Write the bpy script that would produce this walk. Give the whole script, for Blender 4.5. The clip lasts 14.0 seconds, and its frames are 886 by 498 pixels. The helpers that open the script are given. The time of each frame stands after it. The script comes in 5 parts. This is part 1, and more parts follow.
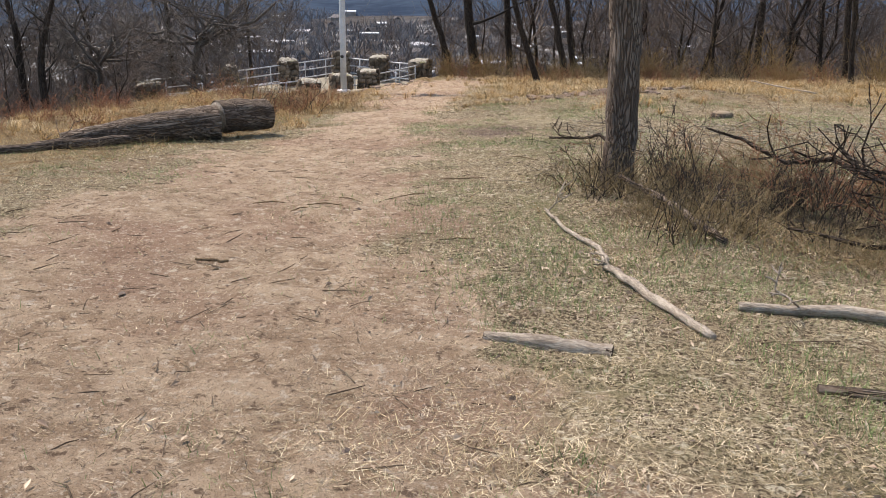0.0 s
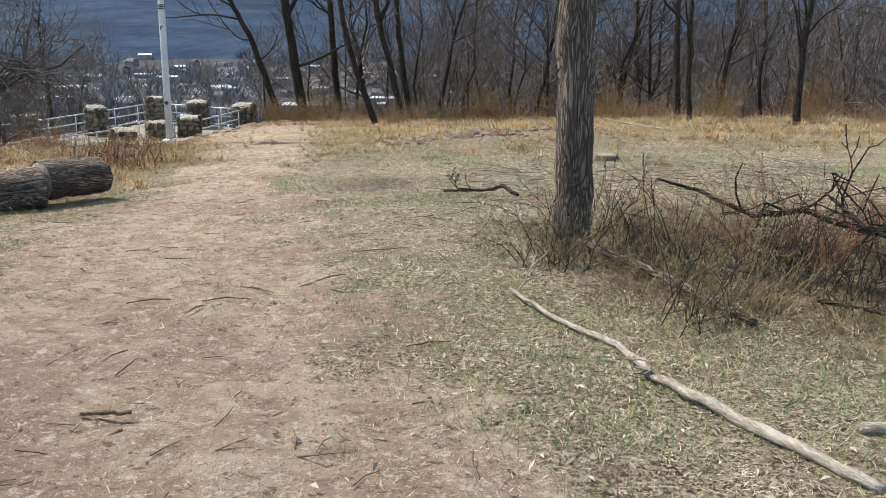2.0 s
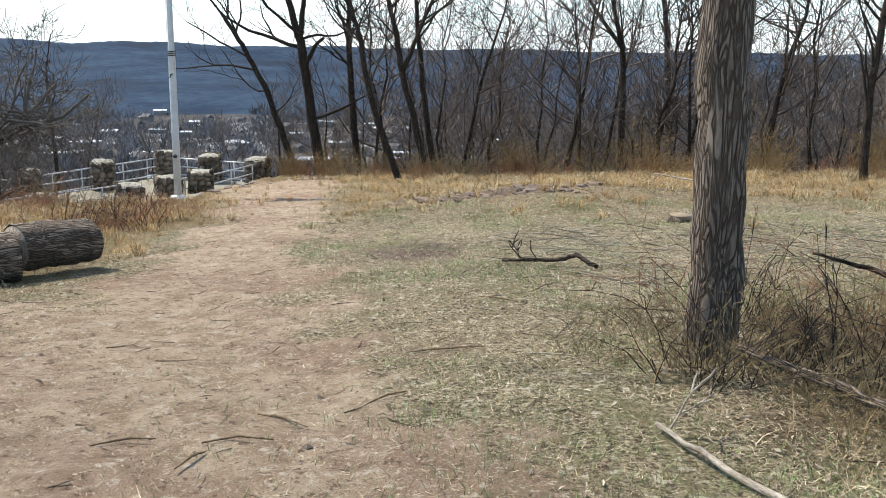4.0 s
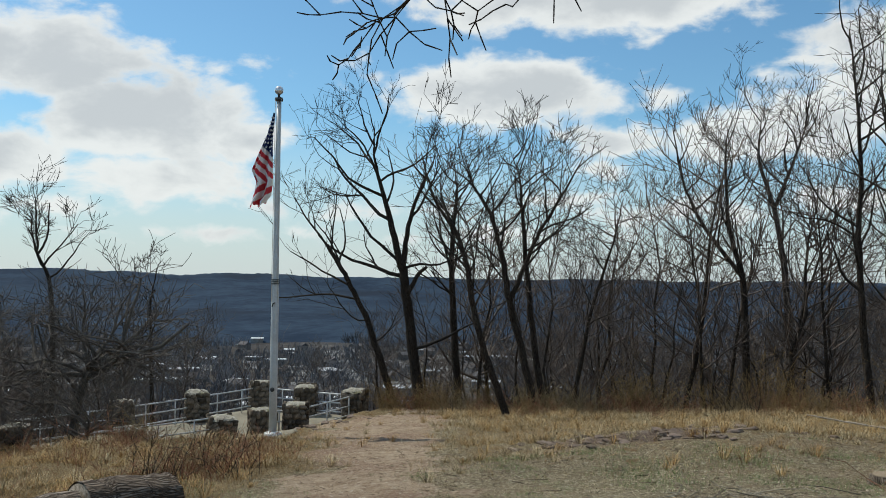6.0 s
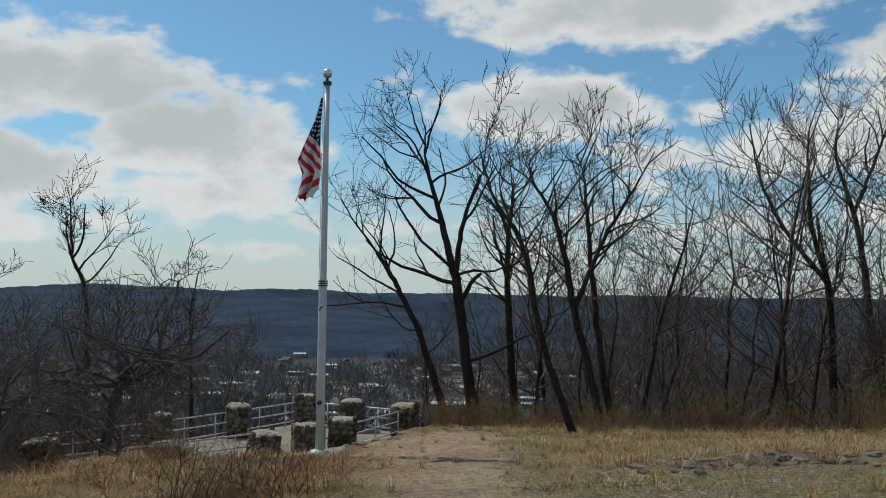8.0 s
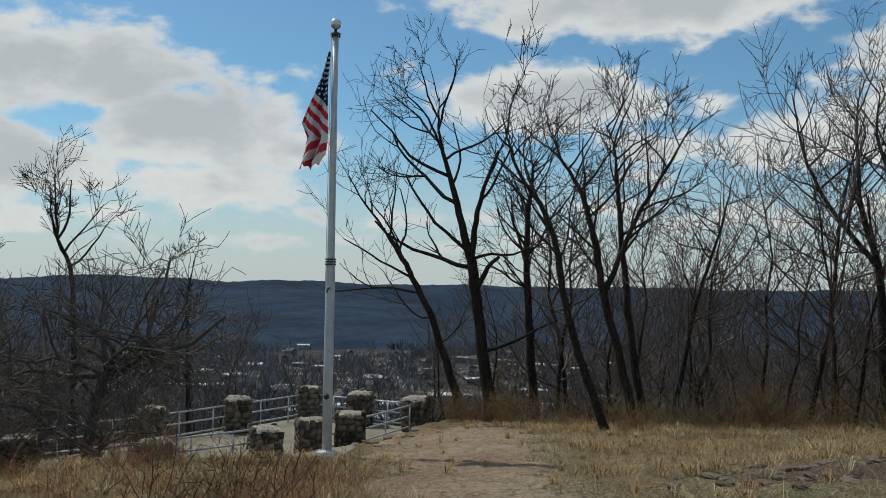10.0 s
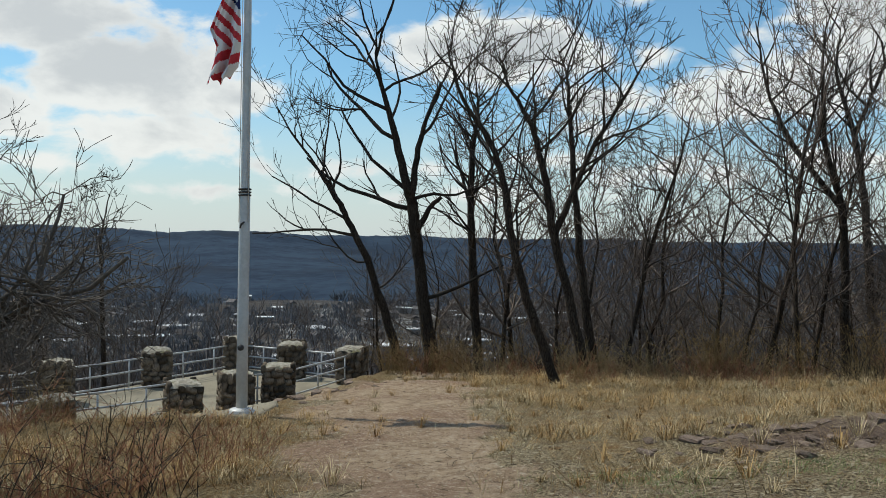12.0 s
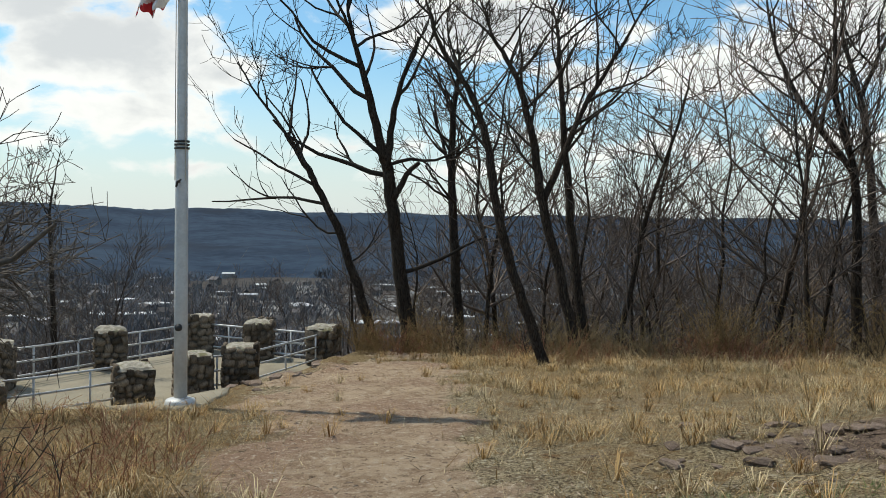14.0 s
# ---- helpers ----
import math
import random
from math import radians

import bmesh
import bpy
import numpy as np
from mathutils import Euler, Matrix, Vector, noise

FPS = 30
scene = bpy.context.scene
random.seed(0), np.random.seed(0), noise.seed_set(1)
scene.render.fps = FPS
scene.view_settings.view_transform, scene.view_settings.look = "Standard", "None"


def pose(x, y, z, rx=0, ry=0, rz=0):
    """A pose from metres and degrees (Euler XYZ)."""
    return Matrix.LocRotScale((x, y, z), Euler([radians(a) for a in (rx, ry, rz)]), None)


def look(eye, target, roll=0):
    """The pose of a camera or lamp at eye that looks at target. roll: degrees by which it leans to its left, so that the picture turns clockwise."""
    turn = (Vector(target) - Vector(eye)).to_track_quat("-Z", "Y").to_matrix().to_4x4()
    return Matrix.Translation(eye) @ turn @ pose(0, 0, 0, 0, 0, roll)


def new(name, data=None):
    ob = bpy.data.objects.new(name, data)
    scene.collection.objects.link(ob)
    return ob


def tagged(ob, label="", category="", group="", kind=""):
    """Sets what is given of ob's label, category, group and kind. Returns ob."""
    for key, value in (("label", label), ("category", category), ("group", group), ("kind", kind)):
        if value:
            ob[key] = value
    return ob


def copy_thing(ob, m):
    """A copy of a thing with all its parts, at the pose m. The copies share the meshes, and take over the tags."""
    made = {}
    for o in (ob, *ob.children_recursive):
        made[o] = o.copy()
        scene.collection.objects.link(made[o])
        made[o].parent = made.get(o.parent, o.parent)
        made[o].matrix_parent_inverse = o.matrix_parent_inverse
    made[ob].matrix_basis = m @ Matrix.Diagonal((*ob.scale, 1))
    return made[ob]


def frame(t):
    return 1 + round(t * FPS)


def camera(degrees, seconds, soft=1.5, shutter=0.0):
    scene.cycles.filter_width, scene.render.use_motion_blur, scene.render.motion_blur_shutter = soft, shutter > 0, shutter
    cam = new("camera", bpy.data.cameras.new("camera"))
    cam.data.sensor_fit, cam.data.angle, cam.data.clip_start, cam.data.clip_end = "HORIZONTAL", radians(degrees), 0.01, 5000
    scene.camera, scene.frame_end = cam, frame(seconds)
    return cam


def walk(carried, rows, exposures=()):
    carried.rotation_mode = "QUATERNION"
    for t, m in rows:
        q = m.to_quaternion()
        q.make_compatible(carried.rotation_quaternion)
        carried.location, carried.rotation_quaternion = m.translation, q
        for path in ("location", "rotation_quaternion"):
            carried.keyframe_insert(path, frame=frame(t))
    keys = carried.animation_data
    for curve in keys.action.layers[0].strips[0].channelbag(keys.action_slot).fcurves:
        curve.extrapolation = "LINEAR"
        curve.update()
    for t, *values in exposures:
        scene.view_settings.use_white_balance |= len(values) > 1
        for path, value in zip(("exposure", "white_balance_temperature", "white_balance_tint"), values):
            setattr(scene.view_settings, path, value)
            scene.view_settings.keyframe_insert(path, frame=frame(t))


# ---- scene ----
cam = camera(52.0, 14.0, soft=0.9)
PATH = [
    (0, (0.294, 0.017, 1.491), (-0.128, 1.87, 0.868), 0.8),
    (0.5, (-0.072, 0.299, 1.443), (-0.34, 2.191, 0.852), 0.9),
    (1, (-0.439, 0.662, 1.461), (-0.578, 2.574, 0.891), 1.1),
    (1.5, (-0.713, 1.007, 1.408), (-0.768, 2.93, 0.859), 1.0),
    (2, (-0.967, 1.577, 1.342), (-0.989, 3.504, 0.808), 1.0),
    (2.2, (-1.063, 1.782, 1.314), (-1.083, 3.71, 0.784), 1.0),
    (4.3, (-1.575, 3.854, 1.067), (-1.64, 5.82, 0.701), 0.8),
    (4.5, (-1.643, 4.011, 1.077), (-1.727, 5.984, 0.756), 0.8),
    (5, (-1.819, 4.596, 1.053), (-1.964, 6.583, 0.872), 0.8),
    (5.5, (-2.016, 4.99, 1.074), (-2.225, 6.979, 1.051), 0.8),
    (6, (-2.141, 5.361, 1.013), (-2.393, 7.344, 1.088), 0.7),
    (6.5, (-2.36, 5.906, 0.907), (-2.641, 7.883, 1.017), 0.8),
    (7, (-2.5, 6.382, 0.814), (-2.805, 8.356, 0.925), 0.8),
    (7.5, (-2.621, 6.709, 0.792), (-2.953, 8.678, 0.898), 0.6),
    (8, (-2.866, 7.306, 0.724), (-3.208, 9.273, 0.833), 0.8),
    (8.2, (-2.973, 7.582, 0.682), (-3.318, 9.55, 0.785), 0.85),
    (10.3, (-3.627, 9.669, 0.482), (-3.977, 11.637, 0.567), 0.9),
    (10.5, (-3.648, 9.859, 0.448), (-3.993, 11.828, 0.524), 0.9),
    (11, (-3.712, 10.325, 0.398), (-4.025, 12.3, 0.446), 0.9),
    (11.5, (-3.712, 10.813, 0.342), (-3.977, 12.795, 0.356), 0.9),
    (12, (-3.771, 11.454, 0.281), (-3.997, 13.441, 0.266), 1.0),
    (12.5, (-3.783, 11.932, 0.239), (-3.992, 13.921, 0.2), 1.0),
    (13, (-3.815, 12.492, 0.186), (-4.015, 14.481, 0.137), 1.0),
    (13.5, (-3.893, 13.119, 0.114), (-4.082, 15.109, 0.057), 1.0),
    (14, (-3.85, 13.488, 0.075), (-4.04, 15.478, 0.01), 0.9),
]
EXPOSURE = [(0, 0.70, 7000, 19), (0.6, 0.76, 6750, 16), (1.0, 0.84, 6450, 11), (1.4, 0.86, 6400, 11), (4.0, 0.84, 6450, 10), (4.6, 0.78, 6550, 9), (5.0, 0.60, 6500, 7), (5.5, 0.20, 6500, 5), (6.0, -0.20, 6450, 5), (6.5, -0.30, 6450, 5),
            (7.0, -0.43, 6450, 5), (7.5, -0.46, 6450, 5), (10.5, -0.52, 6450, 5), (11.5, -0.36, 6500, 5), (12.5, -0.02, 6650, 5), (14, 0.06, 6750, 6)]
walk(cam, [(t, look(eye, target, roll)) for t, eye, target, roll in PATH], EXPOSURE)


# ---- light: clear spring midday, broken cloud ----
SUN_AZ, SUN_EL = -62.0, 54.0          # degrees clockwise from +y, and above the horizon
sun_dir = Vector((math.sin(radians(SUN_AZ)) * math.cos(radians(SUN_EL)), math.cos(radians(SUN_AZ)) * math.cos(radians(SUN_EL)), math.sin(radians(SUN_EL))))
sun = new("sun", bpy.data.lights.new("sun", "SUN"))
sun.data.energy, sun.data.angle, sun.data.color = 3.8, radians(0.55), (1.0, 0.95, 0.87)
sun.matrix_world = look(sun_dir * 60, (0, 0, 0))


def link(tree, a, b):
    tree.links.new(a, b)


def maths(tree, op, a, b=None, c=None, clamp=False):
    n = tree.nodes.new("ShaderNodeMath")
    n.operation, n.use_clamp = op, clamp
    for i, v in enumerate((a, b, c)):
        if v is None:
            continue
        if isinstance(v, (int, float)):
            n.inputs[i].default_value = v
        else:
            link(tree, v, n.inputs[i])
    return n.outputs[0]


def mixed(tree, fac, a, b, blend="MIX"):
    n = tree.nodes.new("ShaderNodeMix")
    n.data_type, n.blend_type = "RGBA", blend
    for key, v in ((0, fac), (6, a), (7, b)):
        if isinstance(v, (int, float)):
            n.inputs[key].default_value = v
        elif isinstance(v, tuple):
            n.inputs[key].default_value = (*v, 1)
        else:
            link(tree, v, n.inputs[key])
    return n.outputs[2]


def noise_of(tree, vector, scale, detail=4.0, rough=0.55, distortion=0.0):
    n = tree.nodes.new("ShaderNodeTexNoise")
    n.inputs["Scale"].default_value, n.inputs["Detail"].default_value = scale, detail
    n.inputs["Roughness"].default_value, n.inputs["Distortion"].default_value = rough, distortion
    if vector is not None:
        link(tree, vector, n.inputs["Vector"])
    return n.outputs["Fac"]


def ramp_of(tree, fac, lo, hi, smooth=True):
    n = tree.nodes.new("ShaderNodeMapRange")
    n.interpolation_type = "SMOOTHSTEP" if smooth else "LINEAR"
    link(tree, fac, n.inputs["Value"])
    n.inputs["From Min"].default_value, n.inputs["From Max"].default_value = lo, hi
    return n.outputs["Result"]


world = bpy.data.worlds.new("world")
scene.world = world
world.use_nodes = True
wt = world.node_tree
wt.nodes.clear()
sky = wt.nodes.new("ShaderNodeTexSky")
sky.sky_type, sky.sun_disc = "NISHITA", False
sky.sun_elevation, sky.sun_rotation = radians(SUN_EL), radians(SUN_AZ)
sky.air_density, sky.dust_density, sky.ozone_density, sky.altitude = 1.0, 0.6, 1.6, 150
coord = wt.nodes.new("ShaderNodeTexCoord")
way = coord.outputs["Generated"]
xyz = wt.nodes.new("ShaderNodeSeparateXYZ")
link(wt, way, xyz.inputs[0])
az = maths(wt, "MULTIPLY", maths(wt, "ARCTAN2", xyz.outputs[0], xyz.outputs[1]), 57.2958)
el = maths(wt, "MULTIPLY", maths(wt, "ARCSINE", xyz.outputs[2]), 57.2958)
flat = wt.nodes.new("ShaderNodeCombineXYZ")
link(wt, maths(wt, "MULTIPLY", az, 0.1), flat.inputs[0])
link(wt, maths(wt, "MULTIPLY", el, 0.17), flat.inputs[1])
puff = noise_of(wt, flat.outputs[0], 2.6, 8.0, 0.56, 0.2)
broad = noise_of(wt, flat.outputs[0], 0.9, 5.0, 0.55)
# cumulus: centre azimuth, centre elevation, half width, half height (degrees)
CLOUDS = [(-33.0, 12.8, 8.5, 3.2), (-25.5, 9.6, 7.5, 2.9), (-24.5, 6.2, 6.0, 1.5), (-37.0, 7.0, 9.0, 2.4), (-19.5, 8.6, 3.6, 1.5), (-3.4, 12.0, 8.2, 2.4),
          (2.5, 17.8, 14.0, 2.7), (4.2, 8.9, 5.2, 1.2), (-12.6, 13.9, 0.9, 0.5), (6.6, 11.6, 1.6, 0.7), (-34.0, 18.3, 7.0, 0.9), (-21.0, 13.2, 2.2, 0.6),
          (14.0, 9.5, 7.5, 2.2), (22.0, 13.0, 9.0, 3.0), (-18.0, 4.4, 2.4, 0.5), (0.5, 5.3, 3.0, 0.6), (-31.0, 4.2, 6.0, 0.7), (-22.0, 2.9, 5.0, 0.45), (-11.0, 4.4, 4.5, 0.6), (-4.0, 3.0, 5.0, 0.5), (8.0, 4.6, 6.0, 0.8), (3.0, 7.2, 3.2, 0.6), (-38.0, 3.4, 5.0, 0.6), (18.0, 5.0, 6.0, 0.8), (-50.0, 14.0, 9.0, 3.5), (38.0, 9.0, 10.0, 2.5)]
near_cloud = None
for a0, e0, ra, re in CLOUDS:
    da = maths(wt, "DIVIDE", maths(wt, "SUBTRACT", az, a0), ra)
    de = maths(wt, "DIVIDE", maths(wt, "SUBTRACT", el, e0), re)
    r = maths(wt, "SQRT", maths(wt, "ADD", maths(wt, "MULTIPLY", da, da), maths(wt, "MULTIPLY", de, de)))
    d = maths(wt, "MULTIPLY", maths(wt, "SUBTRACT", r, 1.0), min(1.0, re / 2.4))
    near_cloud = d if near_cloud is None else maths(wt, "MINIMUM", near_cloud, d)
high = ramp_of(wt, el, 21.0, 30.0)
free = maths(wt, "MULTIPLY", maths(wt, "SUBTRACT", 0.52, broad), 3.0)
near_cloud = maths(wt, "MINIMUM", near_cloud, maths(wt, "ADD", free, maths(wt, "MULTIPLY", maths(wt, "SUBTRACT", 1.0, high), 3.0)))
edge = maths(wt, "ADD", near_cloud, maths(wt, "MULTIPLY", maths(wt, "SUBTRACT", puff, 0.5), 1.7))
cover = ramp_of(wt, maths(wt, "MULTIPLY", edge, -1.0), -0.10, 0.30)
core = ramp_of(wt, maths(wt, "ADD", maths(wt, "MULTIPLY", edge, -1.0), maths(wt, "MULTIPLY", maths(wt, "SUBTRACT", broad, 0.5), 1.8)), 0.10, 0.85)
haze = ramp_of(wt, maths(wt, "MULTIPLY", el, -1.0), -11.0, 0.5)
clear = mixed(wt, 1.0, sky.outputs[0], (0.72, 1.0, 1.10), "MULTIPLY")
hazy = mixed(wt, maths(wt, "MULTIPLY", haze, 0.84), clear, (5.8, 6.15, 6.4))
cloud_tone = mixed(wt, core, (7.9, 7.9, 7.9), (5.5, 5.65, 5.9))
whole_sky = mixed(wt, maths(wt, "MULTIPLY", cover, 0.95), hazy, cloud_tone)
background = wt.nodes.new("ShaderNodeBackground")
background.inputs["Strength"].default_value = 0.125
link(wt, whole_sky, background.inputs["Color"])
world_out = wt.nodes.new("ShaderNodeOutputWorld")
link(wt, background.outputs[0], world_out.inputs["Surface"])


# ---- materials ----
def material(name, a, b, scale=6.0, rough=0.85, bump=0.3, bump_scale=None, stretch=(1, 1, 1), metal=0.0, vary=0.0, island=False, fine=None, third=None):
    """Two tones mixed by noise at two scales, with relief; vary: brightness spread from piece to piece."""
    m = bpy.data.materials.new(name)
    m.use_nodes = True
    t = m.node_tree
    bsdf = t.nodes["Principled BSDF"]
    tc = t.nodes.new("ShaderNodeTexCoord")
    mp = t.nodes.new("ShaderNodeMapping")
    mp.inputs["Scale"].default_value = stretch
    link(t, tc.outputs["Object"], mp.inputs[0])
    v = mp.outputs[0]
    n1 = noise_of(t, v, scale, 5.0, 0.6)
    n2 = noise_of(t, v, fine or scale * 7.3, 4.0, 0.6)
    f = ramp_of(t, maths(t, "ADD", maths(t, "MULTIPLY", n1, 0.6), maths(t, "MULTIPLY", n2, 0.4)), 0.36, 0.64)
    colour = mixed(t, f, a, b)
    if third:
        colour = mixed(t, ramp_of(t, noise_of(t, v, scale * 0.37, 3.0), 0.52, 0.66), colour, third)
    if vary:
        if island:
            rnd = t.nodes.new("ShaderNodeNewGeometry").outputs["Random Per Island"]
        else:
            rnd = t.nodes.new("ShaderNodeObjectInfo").outputs["Random"]
        k = maths(t, "ADD", maths(t, "MULTIPLY", rnd, 2 * vary), 1.0 - vary)
        grey = t.nodes.new("ShaderNodeCombineXYZ")
        for i in range(3):
            link(t, k, grey.inputs[i])
        colour = mixed(t, 1.0, colour, grey.outputs[0], "MULTIPLY")
    link(t, colour, bsdf.inputs["Base Color"])
    bsdf.inputs["Roughness"].default_value, bsdf.inputs["Metallic"].default_value = rough, metal
    bsdf.inputs["Specular IOR Level"].default_value = 0.12 if rough > 0.78 else 0.5
    if bump:
        bn = t.nodes.new("ShaderNodeBump")
        bn.inputs["Strength"].default_value, bn.inputs["Distance"].default_value = bump, 0.02
        link(t, noise_of(t, v, bump_scale or scale * 4, 5.0, 0.65), bn.inputs["Height"])
        link(t, bn.outputs[0], bsdf.inputs["Normal"])
    return m


def bark_material(name, a, b, scale=1.0, moss=None, along=0.13):
    """Furrowed bark: ridges that run along the trunk."""
    m = material(name, a, b, 5.0 * scale, 0.92, 0.0, None, (1, 1, 0.25), third=moss)
    t = m.node_tree
    tc = t.nodes.new("ShaderNodeTexCoord")
    mp = t.nodes.new("ShaderNodeMapping")
    mp.inputs["Scale"].default_value = (1, 1, along)
    link(t, tc.outputs["Object"], mp.inputs[0])
    vor = t.nodes.new("ShaderNodeTexVoronoi")
    vor.feature = "DISTANCE_TO_EDGE"
    vor.inputs["Scale"].default_value = 44.0 * scale
    warp = t.nodes.new("ShaderNodeMix")
    warp.data_type = "VECTOR"
    warp.inputs[0].default_value = 0.17
    nz = t.nodes.new("ShaderNodeTexNoise")
    nz.inputs["Scale"].default_value = 7.0
    link(t, mp.outputs[0], nz.inputs["Vector"])
    link(t, mp.outputs[0], warp.inputs[4])
    link(t, nz.outputs["Color"], warp.inputs[5])
    link(t, warp.outputs[1], vor.inputs["Vector"])
    bn = t.nodes.new("ShaderNodeBump")
    bn.inputs["Strength"].default_value, bn.inputs["Distance"].default_value = 1.0, 0.03
    link(t, ramp_of(t, vor.outputs["Distance"], 0.0, 0.22), bn.inputs["Height"])
    bsdf = t.nodes["Principled BSDF"]
    link(t, bn.outputs[0], bsdf.inputs["Normal"])
    was = bsdf.inputs["Base Color"].links[0].from_socket
    link(t, mixed(t, ramp_of(t, vor.outputs["Distance"], 0.02, 0.13), (a[0] * 0.66, a[1] * 0.64, a[2] * 0.62), was), bsdf.inputs["Base Color"])
    return m


BARK = bark_material("bark", (0.135, 0.100, 0.076), (0.26, 0.205, 0.160), 1.0, (0.19, 0.165, 0.125))
BARK_DARK = bark_material("dark_bark", (0.052, 0.039, 0.029), (0.098, 0.076, 0.058), 0.9)
BARK_LOG = bark_material("log_bark", (0.120, 0.090, 0.068), (0.330, 0.262, 0.200), 1.25, None, 0.075)
TWIG = material("twig_bark", (0.030, 0.024, 0.019), (0.062, 0.051, 0.041), 3.0, 0.9, 0.0, vary=0.2)
BARK_PALE = bark_material("pale_bark", (0.115, 0.098, 0.080), (0.24, 0.210, 0.175), 1.2)
TWIG_APPLE = material("apple_twig", (0.080, 0.067, 0.056), (0.170, 0.146, 0.122), 3.0, 0.9, 0.0)
TWIG_GROUND = material("fallen_twig", (0.085, 0.060, 0.040), (0.21, 0.155, 0.105), 9.0, 0.9, 0.0, vary=0.5, island=True)
TWIG_DEBRIS = material("weathered_twig", (0.16, 0.135, 0.095), (0.36, 0.315, 0.235), 6.0, 0.9, 0.0, vary=0.5, island=True)
STICK = material("stick_wood", (0.10, 0.066, 0.038), (0.30, 0.215, 0.125), 14.0, 0.9, 0.5, 60)
STRAW = material("bleached_straw", (0.30, 0.235, 0.145), (0.60, 0.510, 0.350), 3.0, 0.8, 0.0, vary=0.55, island=True)
TWIG_GREY = material("grey_twig", (0.092, 0.071, 0.058), (0.175, 0.140, 0.116), 2.0, 0.9, 0.0, vary=0.3)
STEM_RED = material("red_brown_stem", (0.20, 0.088, 0.050), (0.33, 0.165, 0.095), 3.0, 0.85, 0.0, vary=0.35, island=True)
STEM_MAT = material("brown_briar", (0.105, 0.078, 0.045), (0.215, 0.168, 0.095), 3.0, 0.85, 0.0, vary=0.4, island=True)
STEM_TAN = material("tan_stem", (0.206, 0.151, 0.079), (0.285, 0.213, 0.111), 3.0, 0.85, 0.0, vary=0.3, island=True)
STEM_GOLD = material("golden_stem", (0.185, 0.120, 0.052), (0.29, 0.198, 0.090), 3.0, 0.85, 0.0, vary=0.4, island=True)
WOOD_CUT = material("cut_wood", (0.221, 0.163, 0.104), (0.299, 0.234, 0.163), 9.0, 0.8, 0.2, 60)
WOOD_GREY = material("weathered_wood", (0.20, 0.160, 0.120), (0.47, 0.405, 0.32), 14.0, 0.92, 1.0, 60, (1, 1, 0.3))
GRASS_DRY = material("dry_grass", (0.285, 0.215, 0.120), (0.520, 0.425, 0.255), 1.2, 0.8, 0.0, vary=0.6, island=True)
GRASS_RUST = material("rust_grass", (0.275, 0.160, 0.062), (0.450, 0.305, 0.135), 1.2, 0.8, 0.0, vary=0.4, island=True)
GRASS_GREEN = material("green_grass", (0.13, 0.19, 0.055), (0.26, 0.34, 0.12), 1.5, 0.7, 0.0, vary=0.35, island=True)
LEAF = material("dead_leaf", (0.180, 0.115, 0.072), (0.460, 0.375, 0.265), 4.0, 0.75, 0.0, vary=0.5, island=True)
STONE = material("fieldstone", (0.075, 0.058, 0.044), (0.23, 0.185, 0.135), 7.0, 0.92, 0.9, 30, vary=0.6)
MORTAR = material("mortar", (0.075, 0.064, 0.050), (0.15, 0.13, 0.10), 9.0, 0.95, 0.6, 50)
CAP = material("lichened_concrete", (0.20, 0.18, 0.14), (0.46, 0.43, 0.36), 9.0, 0.95, 0.9, 34, third=(0.17, 0.16, 0.09))
CONCRETE = material("worn_concrete", (0.225, 0.197, 0.143), (0.292, 0.261, 0.194), 0.9, 0.92, 0.3, 40, fine=14.0, third=(0.191, 0.168, 0.126))
PAINT = material("white_pole_paint", (0.50, 0.50, 0.48), (0.62, 0.62, 0.60), 3.0, 0.42, 0.08, 30)
RAIL = material("galvanised_rail", (0.46, 0.46, 0.45), (0.62, 0.62, 0.61), 5.0, 0.5, 0.1, 40, metal=0.15)
IRON = material("dark_iron", (0.03, 0.03, 0.03), (0.06, 0.055, 0.05), 20.0, 0.6, 0.2)
GLOSS = material("polished_ball", (0.72, 0.72, 0.72), (0.8, 0.8, 0.8), 4.0, 0.25, 0.0, metal=0.6)
RED = material("flag_red", (0.52, 0.035, 0.05), (0.60, 0.06, 0.07), 8.0, 0.8, 0.2, 90)
WHITE = material("flag_white", (0.76, 0.73, 0.72), (0.82, 0.80, 0.78), 8.0, 0.8, 0.2, 90)
BLUE = material("flag_blue", (0.02, 0.03, 0.10), (0.03, 0.045, 0.14), 8.0, 0.8, 0.2, 90)
ROPE = material("rope", (0.55, 0.53, 0.48), (0.66, 0.64, 0.58), 30.0, 0.9, 0.0)
ROCK = material("trap_rock", (0.150, 0.108, 0.082), (0.27, 0.205, 0.160), 3.0, 0.92, 0.9, 18, vary=0.25)
ROOF_WHITE = material("pale_roof", (0.42, 0.42, 0.42), (0.56, 0.56, 0.55), 0.05, 0.7, 0.0, vary=0.35)
ROOF_DARK = material("shingle_roof", (0.091, 0.084, 0.084), (0.154, 0.140, 0.133), 0.1, 0.9, 0.0, vary=0.4)
WALL_TOWN = material("town_wall", (0.200, 0.165, 0.140), (0.290, 0.260, 0.235), 0.05, 0.85, 0.0, vary=0.4)
GLASS_FAR = material("dark_window", (0.05, 0.06, 0.07), (0.08, 0.09, 0.10), 0.3, 0.2, 0.0)
# twigs paled towards bluish grey: mild aerial haze painted into the colour
VALLEY_HAZED = material("valley_trees", (0.098, 0.098, 0.103), (0.195, 0.190, 0.195), 0.01, 0.95, 0.0, vary=0.4, island=True)
WOODS = material("far_woods", (0.095, 0.076, 0.064), (0.180, 0.146, 0.122), 0.03, 0.95, 0.0, vary=0.4, island=True)
